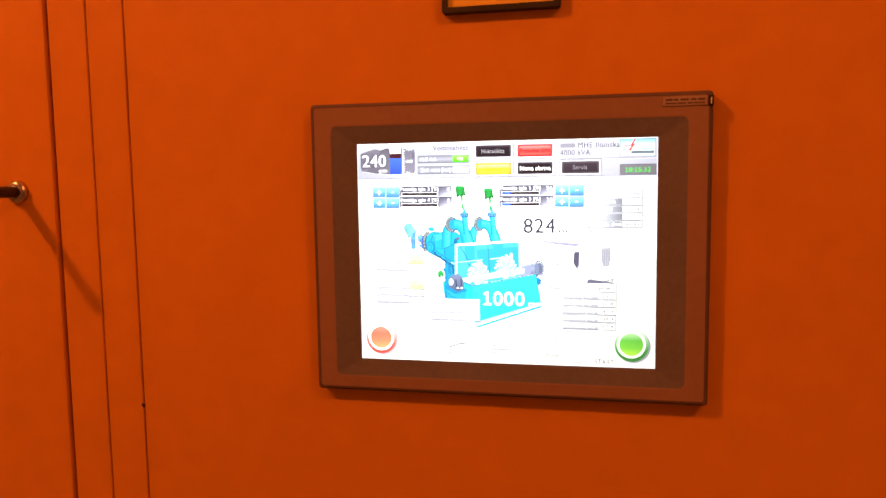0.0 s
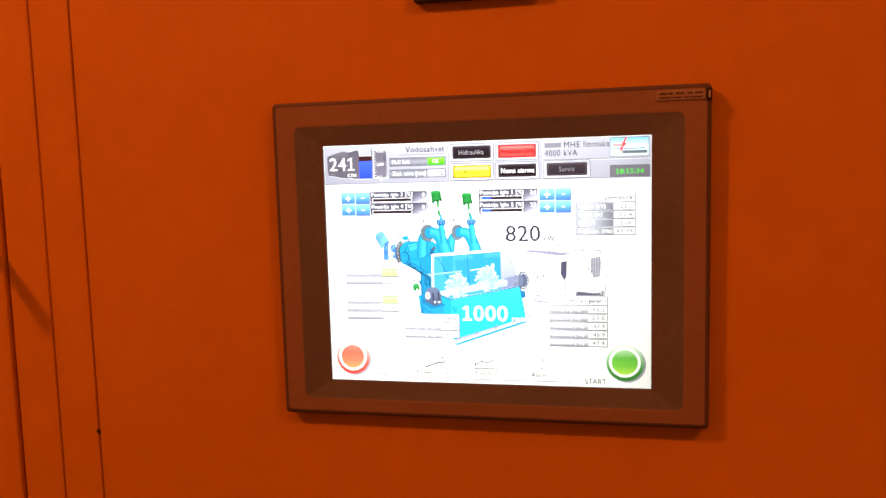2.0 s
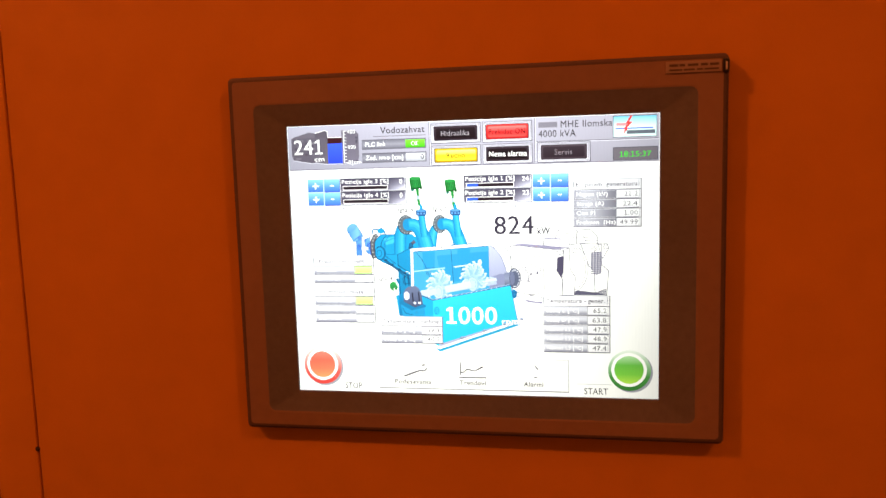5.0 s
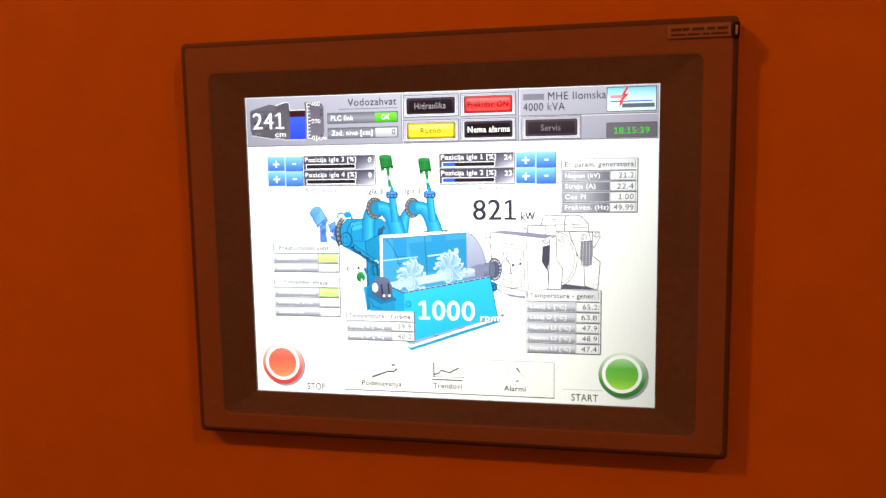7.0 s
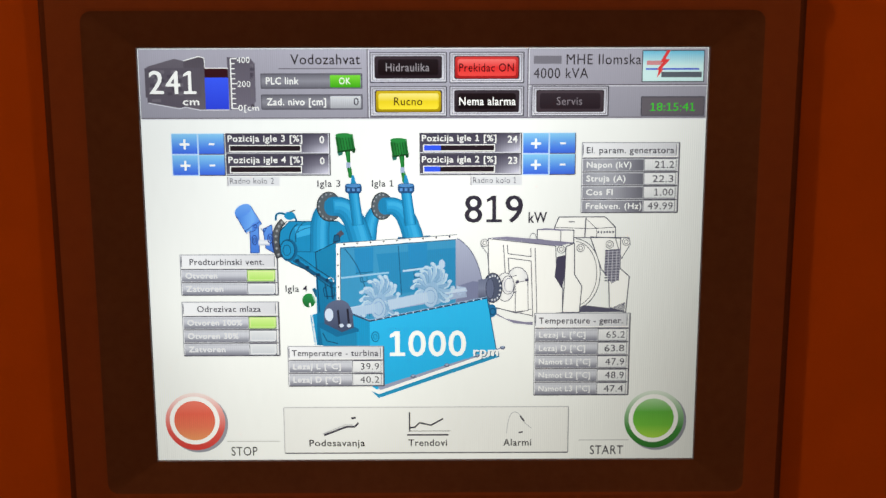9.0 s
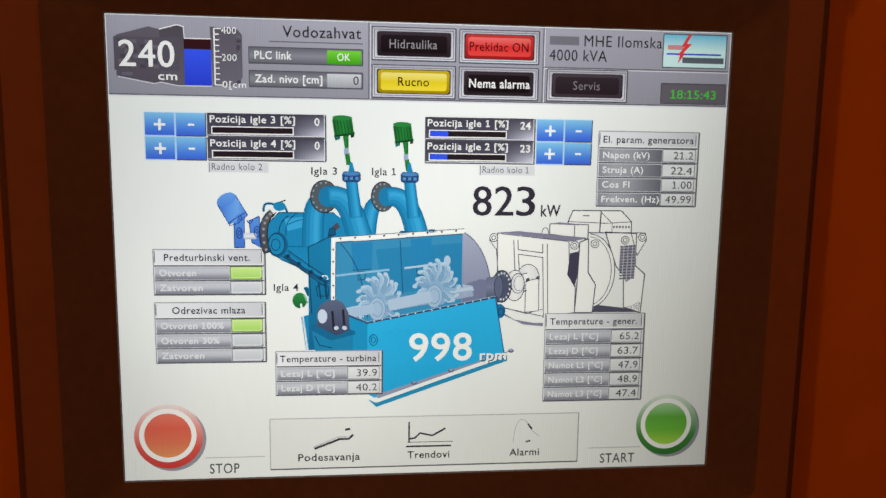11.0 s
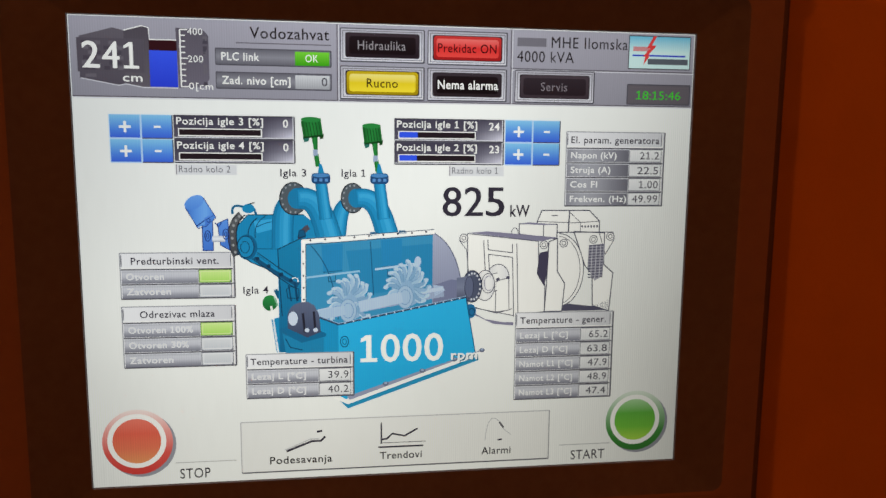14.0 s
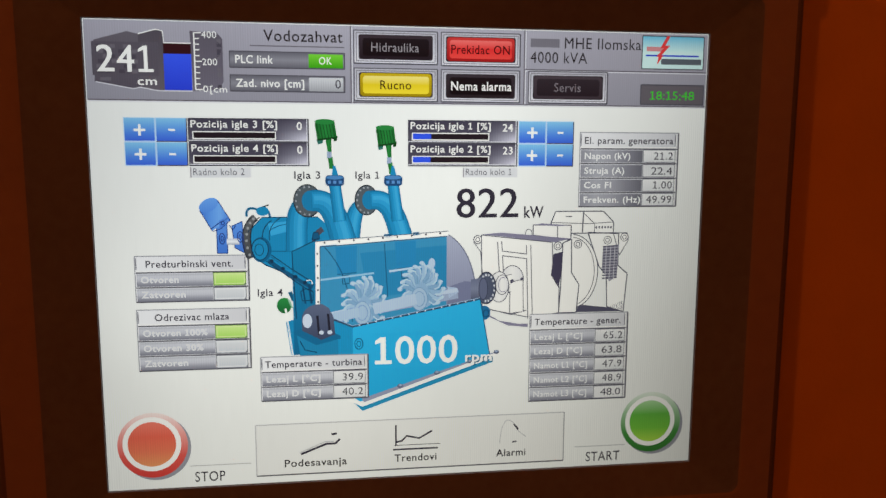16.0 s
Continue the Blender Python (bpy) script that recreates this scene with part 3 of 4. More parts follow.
part("clock_edge", outline(((708, 67), (708, 93), (797, 93), (797, 67)), 1.5, 3), EDGE, panel)

# needle positions
BLUE = lit((54, 92, 204), (72, 124, 212), (98, 158, 217), (126, 188, 224))
BLUE_EDGE = lit((172, 202, 230))
FIELD = lit((84, 82, 96), (68, 66, 80), (60, 58, 72))


def needle_rows(ub, uf0, uf1, nums, plus, bars, values, bar_u):
    for i in range(2):
        v0, v1 = 117 + 30 * i, 146 + 30 * i
        f = framed("needle_field", uf0, v0, uf1, v1, FIELD, 2, label="dark field with a needle position")
        # the field's end brightens towards its lower edge
        for k in range(14):
            a, c = uf0 + (uf1 - uf0) * (0.65 + 0.025 * k), int(142 * (k / 13) ** 0.8)
            part("sheen", rect(a, v0 + 1, min(a + (uf1 - uf0) * 0.025, uf1 - 1), v1 - 1, 2.5), lit((68 + c, 67 + c, 80 + c), (62 + c // 2, 61 + c // 2, 74 + c // 2), (56 + c // 6, 54 + c // 6, 68 + c // 6)), f)
        part("edge", join(stroke(((uf0, v1 - 1.6), (uf1 - 1.8, v1 - 1.6)), 0.9, 3.5), stroke(((uf1 - 1.8, v0), (uf1 - 1.8, v1)), 0.9, 3.5)), EDGE_LIGHT, f)
        write("Pozicija igle %d [%%]" % nums[i], uf0 + 3, v0 + 11.3, 8.7, uf0 + 109, PAPER, f, weight=0.012)
        part("bar_edge", rect(bar_u - 1.3, v0 + 16, bar_u + 101.3, v0 + 26, 3), PAPER, f)
        part("bar", rect(bar_u, v0 + 17.2, bar_u + 100, v0 + 24.5, 4), lit((32, 26, 32)), f)
        if bars[i]:
            part("bar_fill", rect(bar_u, v0 + 17, bar_u + bars[i], v0 + 24.5, 5), lit((46, 80, 214)), f, "blue bar")
        write(values[i], uf0 + 120, v0 + 13.5, 9.5, uf1 - 8 if uf0 < 200 else uf0 + 139, PAPER, f, weight=0.012, right=True)
        for k, s in enumerate("+-"):
            u0 = plus + 38 * k
            b = framed("step_button", u0, v0, u0 + 37, v1, BLUE, 2, label="blue stepping button", upper=BLUE_EDGE, lower=BLUE_EDGE if k == 0 else None)
            marks = [rect(u0 + 11.5, v0 + 13.5, u0 + 25.5, v0 + 16.5, 4)] if s == "+" else [rect(u0 + 15, v0 + 13.5, u0 + 23, v0 + 16, 4)]
            if s == "+":
                marks.append(rect(u0 + 17, v0 + 8, u0 + 20, v0 + 22, 4))
            part("sign", join(*marks), PAPER, b)


needle_rows(39, 118, 266, (3, 4), 41, (0, 0), ("0", "0"), 124)
needle_rows(539, 394, 539, (1, 2), 541, (24, 23), ("24", "23"), 400)
for u0, u1, s in ((118, 193, "Radno kolo 2"), (466, 540, "Radno kolo 1")):
    f = part("wheel_tag", rect(u0, 178, u1, 191, 2), lit((206, 208, 210)), panel)
    part("edge", stroke(((u0 + 1, 178), (u0 + 1, 191)), 1.2, 3), GREYTEXT, f)
    write(s, u0 + 4, 188, 8.5, u1 - 8, lit((92, 90, 96)), f)


def table_box(u0, v0, u1, head, title, t0, t1, pitch, split, rows, label, capw=0.012, lift=2):
    """A framed table: a title and rows of a label field and a value field."""
    n = len(rows)
    v1 = v0 + head + pitch * n
    f = framed("data_table", u0, v0, u1, v1, GREYBOX, lift, label=label, w=1.8, upper=lit((142, 144, 150)))
    part("edge", join(stroke(((u1 - 3, v0 + 1), (u1 - 3, v1 - 1)), 0.9, lift + 1.5), stroke(((u0 + 1, v0 + head - 1.2), (u1 - 3, v0 + head - 1.2)), 0.9, lift + 1.5)), PAPER, f)
    for u in (u0 + 1.6, u1 - 4.4):
        part("title_tick", rect(u - 0.7, v0 + 2, u + 0.7, v0 + head - 3, lift + 2), TABLE_TICK, f)
    write(title, t0, v0 + head / 2 + 4.5, 8.8, t1, INKY, f, layer=lift + 4, weight=capw)
    for i, (s, value, w) in enumerate(rows):
        a = v0 + head + pitch * i
        b = a + pitch
        part("row_edge", rect(u0 + 1, a, u1 - 1.5, a + 1.7, lift + 1.8), EDGE, f)
        part("row_label", rect(u0 + 1.5, a + 1.5, split, b - 0.6, lift + 2), LABELGREY if lift == 2 and u0 > 500 else LABELDIM, f)
        part("row_gleam", rect(u0 + 1.5, a + 1.7, split, a + 2.6, lift + 2.5), lit((206, 208, 212)), f)
        part("row_value", rect(split + 1.5, a + 2.0, u1 - 3.6, b - 1.0, lift + 2), LIME if value == "on" else OFF if value == "off" else VALUE, f, "lit green field" if value == "on" else "")
        part("row_edge", outline(((split + 1, a + 2.0), (split + 1, b - 1.0), (u1 - 4, b - 1.0), (u1 - 4, a + 2.0)), 1.0, lift + 3), lit((96, 122, 66)) if value == "on" else lit((112, 114, 122)), f)
        if value in ("on", "off"):
            part("row_gleam", outline(((split + 3, a + 3.8), (split + 3, b - 3), (u1 - 6, b - 3), (u1 - 6, a + 3.8)), 0.9, lift + 3), lit((206, 226, 160)) if value == "on" else lit((224, 226, 226)), f)
            part("row_notch", rect(u1 - 6.0, b - 3.6, u1 - 4.6, b - 1.2, lift + 4), lit((104, 106, 114)), f)
        write(s, u0 + 7, a + pitch / 2 + 4.4, 8.2, u0 + 7 + w, lit((238, 239, 236)) if lift == 2 and u0 > 500 else lit((222, 223, 222)), f, layer=lift + 4, weight=0.012)
        if value not in ("on", "off", "turns"):
            write(value, 0, a + pitch / 2 + 5.2, 9.8, u1 - 7, INKY, f, layer=lift + 4, right=True, wide=1.08)


table_box(625.5, 131, 764.5, 21, "El. param. generatora", 632, 757, 19.7, 714, (("Napon (kV)", "21.2", 64), ("Struja (A)", "turns", 56), ("Cos FI", "1.00", 38), ("Frekven. (Hz)", "49.99", 80)), "grey table of generator values")
table_box(45.5, 290.5, 186.5, 20.5, "Predturbinski vent.", 59, 167, 19.4, 141, (("Otvoren", "on", 46), ("Zatvoren", "off", 54)), "grey table with a green field")
table_box(45, 360, 186, 20.5, "Odrezivac mlaza", 67, 160, 20.0, 141, (("Otvoren 100%", "on", 80), ("Otvoren 30%", "off", 74), ("Zatvoren", "off", 54)), "grey table with a green field")
table_box(198.5, 426, 339, 20.0, "Temperature - turbina", 204, 331, 20.0, 292, (("Lezaj L [°C]", "39.9", 70), ("Lezaj D [°C]", "40.2", 70)), "grey table of turbine temperatures", lift=33)
table_box(560.5, 378, 700.5, 21.5, "Temperature - gener.", 567, 690, 20.4, 653, (("Lezaj L [°C]", "65.2", 68), ("Lezaj D [°C]", "turns", 68), ("Namot L1 [°C]", "47.9", 76), ("Namot L2 [°C]", "48.9", 76), ("Namot L3 [°C]", "turns", 76)), "grey table of generator temperatures", lift=18)


def round_button(u, v, ring, face, caption, t0, t1, line, label):
    b = part("round_button", oval(u + 4, v + 3.5, 44.5, 44.5, 2), lit((140, 142, 150)), panel, label)
    part("rim", oval(u, v, 44.5, 44.5, 3), ring, b)
    part("ring", oval(u - 1, v - 1.5, 37, 37, 4), PAPER, b)
    part("face", oval(u - 1, v - 1.5, 30.5, 30.5, 5), face, b)
    part("rule", stroke(line, 1.2, 2), lit((176, 177, 176)), b)
    write(caption, t0, 594, 13.5, t1, lit((58, 56, 62)), b, weight=0.006)


round_button(57, 541, lit((196, 60, 54), (206, 84, 76), (222, 150, 142), (230, 216, 210)), lit((216, 142, 92), (214, 112, 82), (214, 96, 76), (222, 118, 100)), "STOP", 109, 148, ((103, 572), (182, 572)), "round red button on the display")
round_button(741, 540, lit((44, 110, 46), (62, 132, 60), (146, 182, 142), (214, 224, 210)), lit((162, 206, 74), (108, 180, 62), (92, 168, 64), (160, 202, 148)), "START", 646, 696, ((629, 572), (704, 572)), "round green button on the display")

# lower menu
menu = part("menu_box", rect(189, 520, 613, 591, 1), lit((222, 223, 218)), panel, "pale framed menu with three icons")
part("edge", stroke(((189, 591), (613, 591)), 1.8, 2), EDGE, menu)
part("edge", stroke(((613, 520), (613, 591)), 1.6, 2), lit((150, 150, 152)), menu)
part("edge", join(stroke(((189, 520), (613, 520)), 1.4, 2), stroke(((189, 520), (189, 591)), 1.4, 2)), lit((176, 177, 178)), menu)
for s, a, b in (("Podesavanja", 226, 309), ("Trendovi", 374, 432), ("Alarmi", 516, 558)):
    write(s, a, 580, 10, b, lit((34, 32, 36)), menu, weight=0.012)
part("wrench_icon", stroke(((248, 563), (282, 550), (294, 550), (300, 544)), 3.0, 3), INKY, menu)
part("wrench_icon", stroke(((246, 561), (280, 547), (292, 547)), 1.6, 2), lit((176, 178, 180)), menu)
part("wrench_icon", stroke(((289, 537), (296, 536)), 3, 3), INKY, menu)
part("trend_icon", join(stroke(((376, 528), (376, 558)), 2.2, 3), stroke(((372, 563), (434, 563)), 2.4, 3), stroke(((374, 557), (437, 557)), 0.9, 3)), INKY, menu)
part("trend_line", stroke(((376, 552), (384, 551), (391, 544), (408, 548), (426, 538)), 2.6, 4), INKY, menu)
part("bell_icon", stroke(bend((521, 561), (523, 530), (530, 522), (540, 532)) + [(548, 545), (558, 553)], 1.0, 3), lit((176, 178, 178)), menu)
part("bell_icon", join(stroke(((541, 534), (547, 542)), 2.4, 4), stroke(((539, 560), (545, 559)), 2.2, 4)), INKY, menu)


# the turbine
turbine = part("turbine_picture", poly(((186, 262), (205, 242), (276, 242), (300, 262), (300, 300), (242, 318), (208, 304), (188, 290)), 2), TEAL, panel, "teal turbine diagram with green valves")


def draw(name, bm, mat, label=""):
    return part(name, bm, mat, turbine, label)


def pipe(points, w, layer, w2=None):
    w2 = w if w2 is None else w2
    draw("pipe_edge", stroke(points, w + 1.6, layer, w2 + 1.6), TEAL_DARK)
    for k, (f, mat) in enumerate(((1.0, lit((22, 116, 160))), (0.78, lit((28, 130, 177))), (0.50, lit((40, 145, 192))), (0.22, lit((54, 157, 203))))):
        pts = [(u + w * 0.20 * (1 - f), v - w * 0.16 * (1 - f)) for u, v in points]
        draw("pipe" if k == 0 else "pipe_gleam", stroke(pts, w * f, layer + 1 + 0.5 * k, w2 * f), mat)


# motor and its bracket
ROYAL_LINE = lit((26, 52, 122))
for pts in (((148, 253), (161, 246), (161, 288), (148, 288)), ((167, 253), (180, 247), (182, 288), (170, 281))):
    draw("bracket_plate", poly(pts, 3), ROYAL)
    draw("bracket_edge", outline(pts, 1.1, 4), ROYAL_LINE)
draw("bracket_pin", rect(160, 269, 176, 277, 4.5), lit((150, 158, 172), (224, 228, 232), (186, 192, 202)))
for u, v in ((154.5, 269), (177, 267)):
    draw("bracket_bolt", hoop(u, v, 4.2, 7.5, 1.3, 5, 20), ROYAL_LINE)
    draw("bracket_bolt", hoop(u, v, 2, 3.8, 1.1, 5, 16), ROYAL_LINE)
motor_tone = lit((58, 106, 190), (84, 140, 214), (104, 160, 224), (70, 122, 204), axis="x")
draw("motor", stroke(((139, 226), (144.5, 235.5), (154, 252)), 26, 5), motor_tone, "blue motor")
draw("motor_end", poly([(139 + 13 * 0.866 * math.cos(a) + 8 * 0.5 * math.sin(a), 226 - 13 * 0.5 * math.cos(a) + 8 * 0.866 * math.sin(a)) for a in [radians(15 * i) for i in range(24)]], 5.5), lit((76, 130, 208), (98, 152, 220)))
draw("motor_edge", stroke(((140.5, 257), (151, 249), (162, 243)), 1.2, 6), ROYAL_LINE)
draw("motor_edge", join(stroke(((128, 233), (143, 259.5)), 1.0, 6), stroke(((150.5, 220), (165.5, 245.5)), 1.0, 6), stroke(((143, 259.5), (153, 256.5), (165.5, 245.5)), 1.0, 6)), ROYAL_LINE)
draw("motor_foot", poly(((151, 246), (161, 240), (162, 250), (152, 256)), 6), ROYAL)
draw("motor_foot", hoop(156, 249, 2.6, 2.8, 1.0, 7, 14), ROYAL_LINE)
draw("motor_strap", stroke(((164, 252), (168, 258), (172, 252)), 1.4, 5), ROYAL_LINE)
# main flange and shell
arc = bend((197, 242), (184, 250), (181, 274), (190, 295))
draw("flange", stroke(arc, 10, 4), lit((62, 66, 70), (88, 92, 94)))
draw("flange_edge", stroke([(u + 5, v) for u, v in arc], 1.5, 5), lit((30, 34, 42)))
draw("flange_edge", stroke([(u - 5, v) for u, v in arc], 1.1, 5), lit((36, 40, 48)))
for u, v in arc[1:14:2]:
    draw("bolt", oval(u, v, 1.7, 1.9, 6, 10), lit((142, 146, 148)))
draw("shell_line", stroke(((206, 286), (262, 287)), 1.2, 4), TEAL_DARK)
draw("shell_line", stroke(bend((216, 258), (230, 250), (240, 250), (250, 252)), 1.2, 4), TEAL_DARK)
draw("shell_gleam", poly(((212, 250), (250, 246), (246, 258), (216, 266)), 3), TEAL_LIT)
draw("valve_loop", stroke(bend((186, 241), (184, 226), (196, 230), (205, 234)), 3, 4), TEAL_DARK)
draw("valve", oval(206, 234, 8, 6, 5, 24), TEAL)
draw("valve_loop", stroke(((205, 229), (214, 226)), 1.5, 5), BLACK)
draw("valve_loop", stroke(((213, 234), (216, 243)), 3, 4), TEAL_DARK)
draw("elbow_cap", oval(203, 284, 13, 16.5, 4, 28), TEAL_DARK)
draw("elbow_cap", oval(201.5, 283.5, 11, 14.5, 5, 28), TEAL)
draw("rear_flange", stroke(bend((282, 258), (274, 262), (270, 270), (272, 280)), 7, 3), SLATE)
# branches
pipe(bend((262, 226), (247, 232), (249, 250), (248, 287)), 25, 4, 26)
pipe(bend((338, 226), (322, 230), (322, 245), (318, 272)), 17, 4, 22)
for cu, cv, ru, rv, e, w in ((263, 221, 18, 21.5, (309, 275), 28), (339, 220.5, 15.5, 20, (385, 272), 25)):
    draw("flange", oval(cu, cv, ru, rv, 7, 32), lit((78, 88, 94)))
    draw("flange_edge", hoop(cu, cv, ru, rv, 1.2, 8, 32), lit((30, 34, 40)))
    draw("pipe_mouth", oval(cu + 4, cv, ru * 0.62, rv * 0.62, 8.5, 28), lit((24, 118, 162)))
    for i in range(9):
        a = radians(80 + 25 * i)
        draw("bolt", oval(cu + (ru - 3.4) * math.cos(a), cv + (rv - 3.4) * math.sin(a), 1.2, 1.4, 9, 8), lit((146, 152, 158)))
    pipe(bend((cu + 5, cv), (cu + 30, cv - 4), (e[0] - 8, e[1] - 32), e), w - 2, 9, w + 4)
for cu in (298.5, 374):
    pipe([(cu, 200), (cu + 3, 225), (cu + 6, 248)], 13.5, 12, 15)
    draw("collar", rrect(cu - 12, 188, cu + 12, 202, 4.5, 16), lit((28, 68, 112)))
    draw("collar_top", oval(cu, 191, 11, 2.6, 17, 24), lit((70, 126, 178)))
    for k in range(3):
        draw("collar_stud", rect(cu - 9 + 7 * k, 195, cu - 5 + 7 * k, 199, 17), lit((84, 134, 186)))
    draw("spindle", poly(((cu - 4, 190), (cu - 2, 176), (cu + 1, 176), (cu + 5, 190)), 15), TEAL)
for u, v, k in ((288, 118, 1.0), (365, 125, 0.93)):
    draw("valve_stem", rect(u + 5, v + 22, u + 9, v + 48, 13), PAPER)
    draw("valve_stem", poly(((u - 1, v + 22), (u + 7, v + 22), (u + 7, v + 40), (u + 2, v + 40)), 14), GREEN)
    draw("valve_stem", rect(u + 1, v + 40, u + 7, v + 48, 14), LILAC)
    draw("valve_stem", poly(((u + 2, v + 48), (u + 8, v + 46), (u + 10, v + 62), (u + 4, v + 62)), 14), GREEN)
    draw("valve_foot", rect(u - 10 * k, v + 22, u - 5 * k, v + 30, 13), lit((190, 200, 205)))
    draw("valve_cap", poly(((u - 14 * k, v + 4), (u + 11 * k, v), (u + 14 * k, v + 22), (u - 11 * k, v + 25)), 15), GREEN, "green valve cap")
    draw("valve_cap", oval(u - 1.5, v + 2, 12.6 * k, 3.4, 16, 20), lit((36, 124, 58)))
    for i in range(6):
        w = -9.5 + 4 * i
        draw("valve_rib", stroke(((u + (w - 2) * k, v + 5), (u + (w + 1) * k, v + 22.5)), 0.9, 16), GREEN_DARK)
    draw("valve_foot", poly(((u - 12 * k, v + 24), (u - 3, v + 23), (u - 4, v + 29), (u - 10 * k, v + 31)), 14.5), lit((40, 104, 92)))
    draw("valve_foot", poly(((u + 9 * k, v + 20), (u + 15 * k, v + 20), (u + 14 * k, v + 26), (u + 10 * k, v + 27)), 14.5), GREEN_DARK)
    draw("valve_shade", stroke(((u - 11 * k, v + 25), (u + 14 * k, v + 22)), 2.5, 16), GREEN_DARK)

# housing
draw("side_face", poly(((242, 287), (275, 271), (276, 358), (320, 388), (330, 425), (242, 425)), 10), lit((18, 98, 138), (22, 122, 164)), "darker teal side")
draw("side_plate", poly(((232, 380), (246, 376), (246, 425), (238, 425)), 9), TEAL)
draw("side_rib", stroke(((232, 362), (240, 425)), 2.5, 9), PAPER)
draw("side_arm", stroke(((213, 296), (236, 314), (268, 334)), 8, 11), lit((20, 78, 112)))
draw("side_arm", stroke(((213, 294), (236, 311), (266, 330)), 3, 12), TEAL)
draw("side_link", stroke(((263, 330), (266, 356)), 3, 12), lit((14, 66, 98)))
draw("side_link", stroke(((255, 334), (258, 356)), 2, 12), lit((14, 66, 98)))
draw("side_hook", hoop(263, 329, 5, 5, 1.4, 13, 18, 180, 380), PAPER)
draw("side_bracket", poly(((268, 272), (270, 262), (276, 262), (278, 272)), 11), lit((20, 84, 120)))
draw("inside", poly(((276, 281), (447, 268), (447, 366), (319, 392), (276, 378)), 10), TEAL_IN, "shadowed inside of the housing")
draw("inside_back", poly(((330, 290), (445, 281), (445, 340), (340, 350)), 11), lit((38, 126, 170)))
draw("inside_edge", stroke(bend((284, 282), (304, 304), (315, 330), (319, 382)), 1.2, 13), lit((24, 76, 110)))
draw("inside_edge", stroke(((362, 278), (366, 350)), 1.2, 13), lit((24, 84, 120)))
for u, v in ((312, 282), (390, 276)):
    draw("nozzle", poly(((u - 14, v), (u + 14, v - 2), (u + 13, v + 34), (u - 12, v + 36)), 12), lit((36, 126, 174)))
    draw("nozzle_edge", stroke(((u - 12, v + 36), (u + 13, v + 34)), 1.0, 13), lit((20, 78, 112)))
    draw("nozzle_tip", outline(((u - 6, v + 38), (u + 4, v + 37), (u + 4, v + 48), (u - 5, v + 49)), 1.0, 13), lit((18, 72, 104)))
draw("jet_bar", stroke(((277, 325), (348, 317)), 2.6, 14), lit((138, 182, 208)))
draw("jet_bar", stroke(((368, 315), (423, 308)), 2.8, 14), lit((170, 196, 214)))
draw("jet_knob", oval(425, 305, 4.5, 7, 15, 16), lit((172, 192, 212)))
# quarter shield
draw("shield", poly([(445, 268)] + bend((447, 267), (470, 280), (484, 310), (486, 355)) + [(487, 357), (445, 366)], 11), lit((128, 134, 160), (158, 164, 184)), "grey see-through end shield")
draw("shield_edge", stroke(bend((447, 267), (470, 280), (484, 310), (486, 355)), 1.3, 12), lit((90, 96, 120)))
draw("shaft_end", poly(((446, 338), (470, 330), (486, 332), (486, 356), (446, 362)), 12), LILAC_DARK)
# runners and shaft
draw("shaft", stroke(((290, 376), (330, 368), (460, 346)), 15, 14), LILAC)
draw("shaft_gleam", stroke(((290, 371), (330, 363), (460, 342)), 5, 15), lit((178, 194, 212)))
draw("shaft_tip", poly(((446, 337), (459, 339), (462, 345), (448, 353)), 14), lit((164, 182, 204)))
BLADES = (lit((134, 168, 195)), lit((150, 180, 203)), lit((120, 158, 188)))
BLADE_RIM, BLADE_LINE = lit((172, 195, 212)), lit((104, 144, 176))
for cu, cv, seed in ((335, 359, 1), (411, 342, 2)):
    rr = random.Random(seed)
    draw("runner_disc", oval(cu, cv, 21, 24, 15, 30), lit((132, 166, 194)))
    # curved buckets, seen through the tinted window
    for i in range(15):
        a = radians(-205 + 17.5 * i + rr.uniform(-3, 3))
        r = 31 + rr.uniform(-2.5, 2.5)
        pts = [(cu + q * r * math.cos(a + w) * 0.90, cv + q * r * math.sin(a + w) * 1.12) for q, w in ((0.32, -0.10), (0.62, 0.04), (0.86, 0.0), (1.0, -0.14))]
        draw("bucket", stroke(pts, 4.5, 16 + i % 3, 6.5), BLADES[i % 3])
        draw("bucket_rim", stroke([(u - 2.4 * math.sin(a), v + 2.4 * math.cos(a)) for u, v in pts[1:]], 1.6, 18.5, 2.6), BLADE_RIM)
        draw("bucket_line", stroke([(u + 3 * math.sin(a), v - 3 * math.cos(a)) for u, v in pts], 0.8, 19), BLADE_LINE)
        draw("bucket_tip", oval(*pts[-1], 3.4, 2.8, 17 + i % 3, 10), BLADE_RIM)
    for r, mat in ((1.0, lit((154, 180, 203))), (0.66, lit((168, 190, 210)))):
        draw("hub", oval(cu - 3, cv + 11, 11.5 * r, 16 * r, 21 + r, 26), mat)
        draw("hub_edge", hoop(cu - 3, cv + 11, 11.5 * r, 16 * r, 0.9, 22.5, 26), BLADE_LINE)
draw("shaft_front", stroke(((290, 376), (328, 369)), 13, 23), lit((160, 184, 206)))
draw("shaft_front", stroke(((347, 365), (404, 353)), 15, 23), lit((168, 189, 209)))

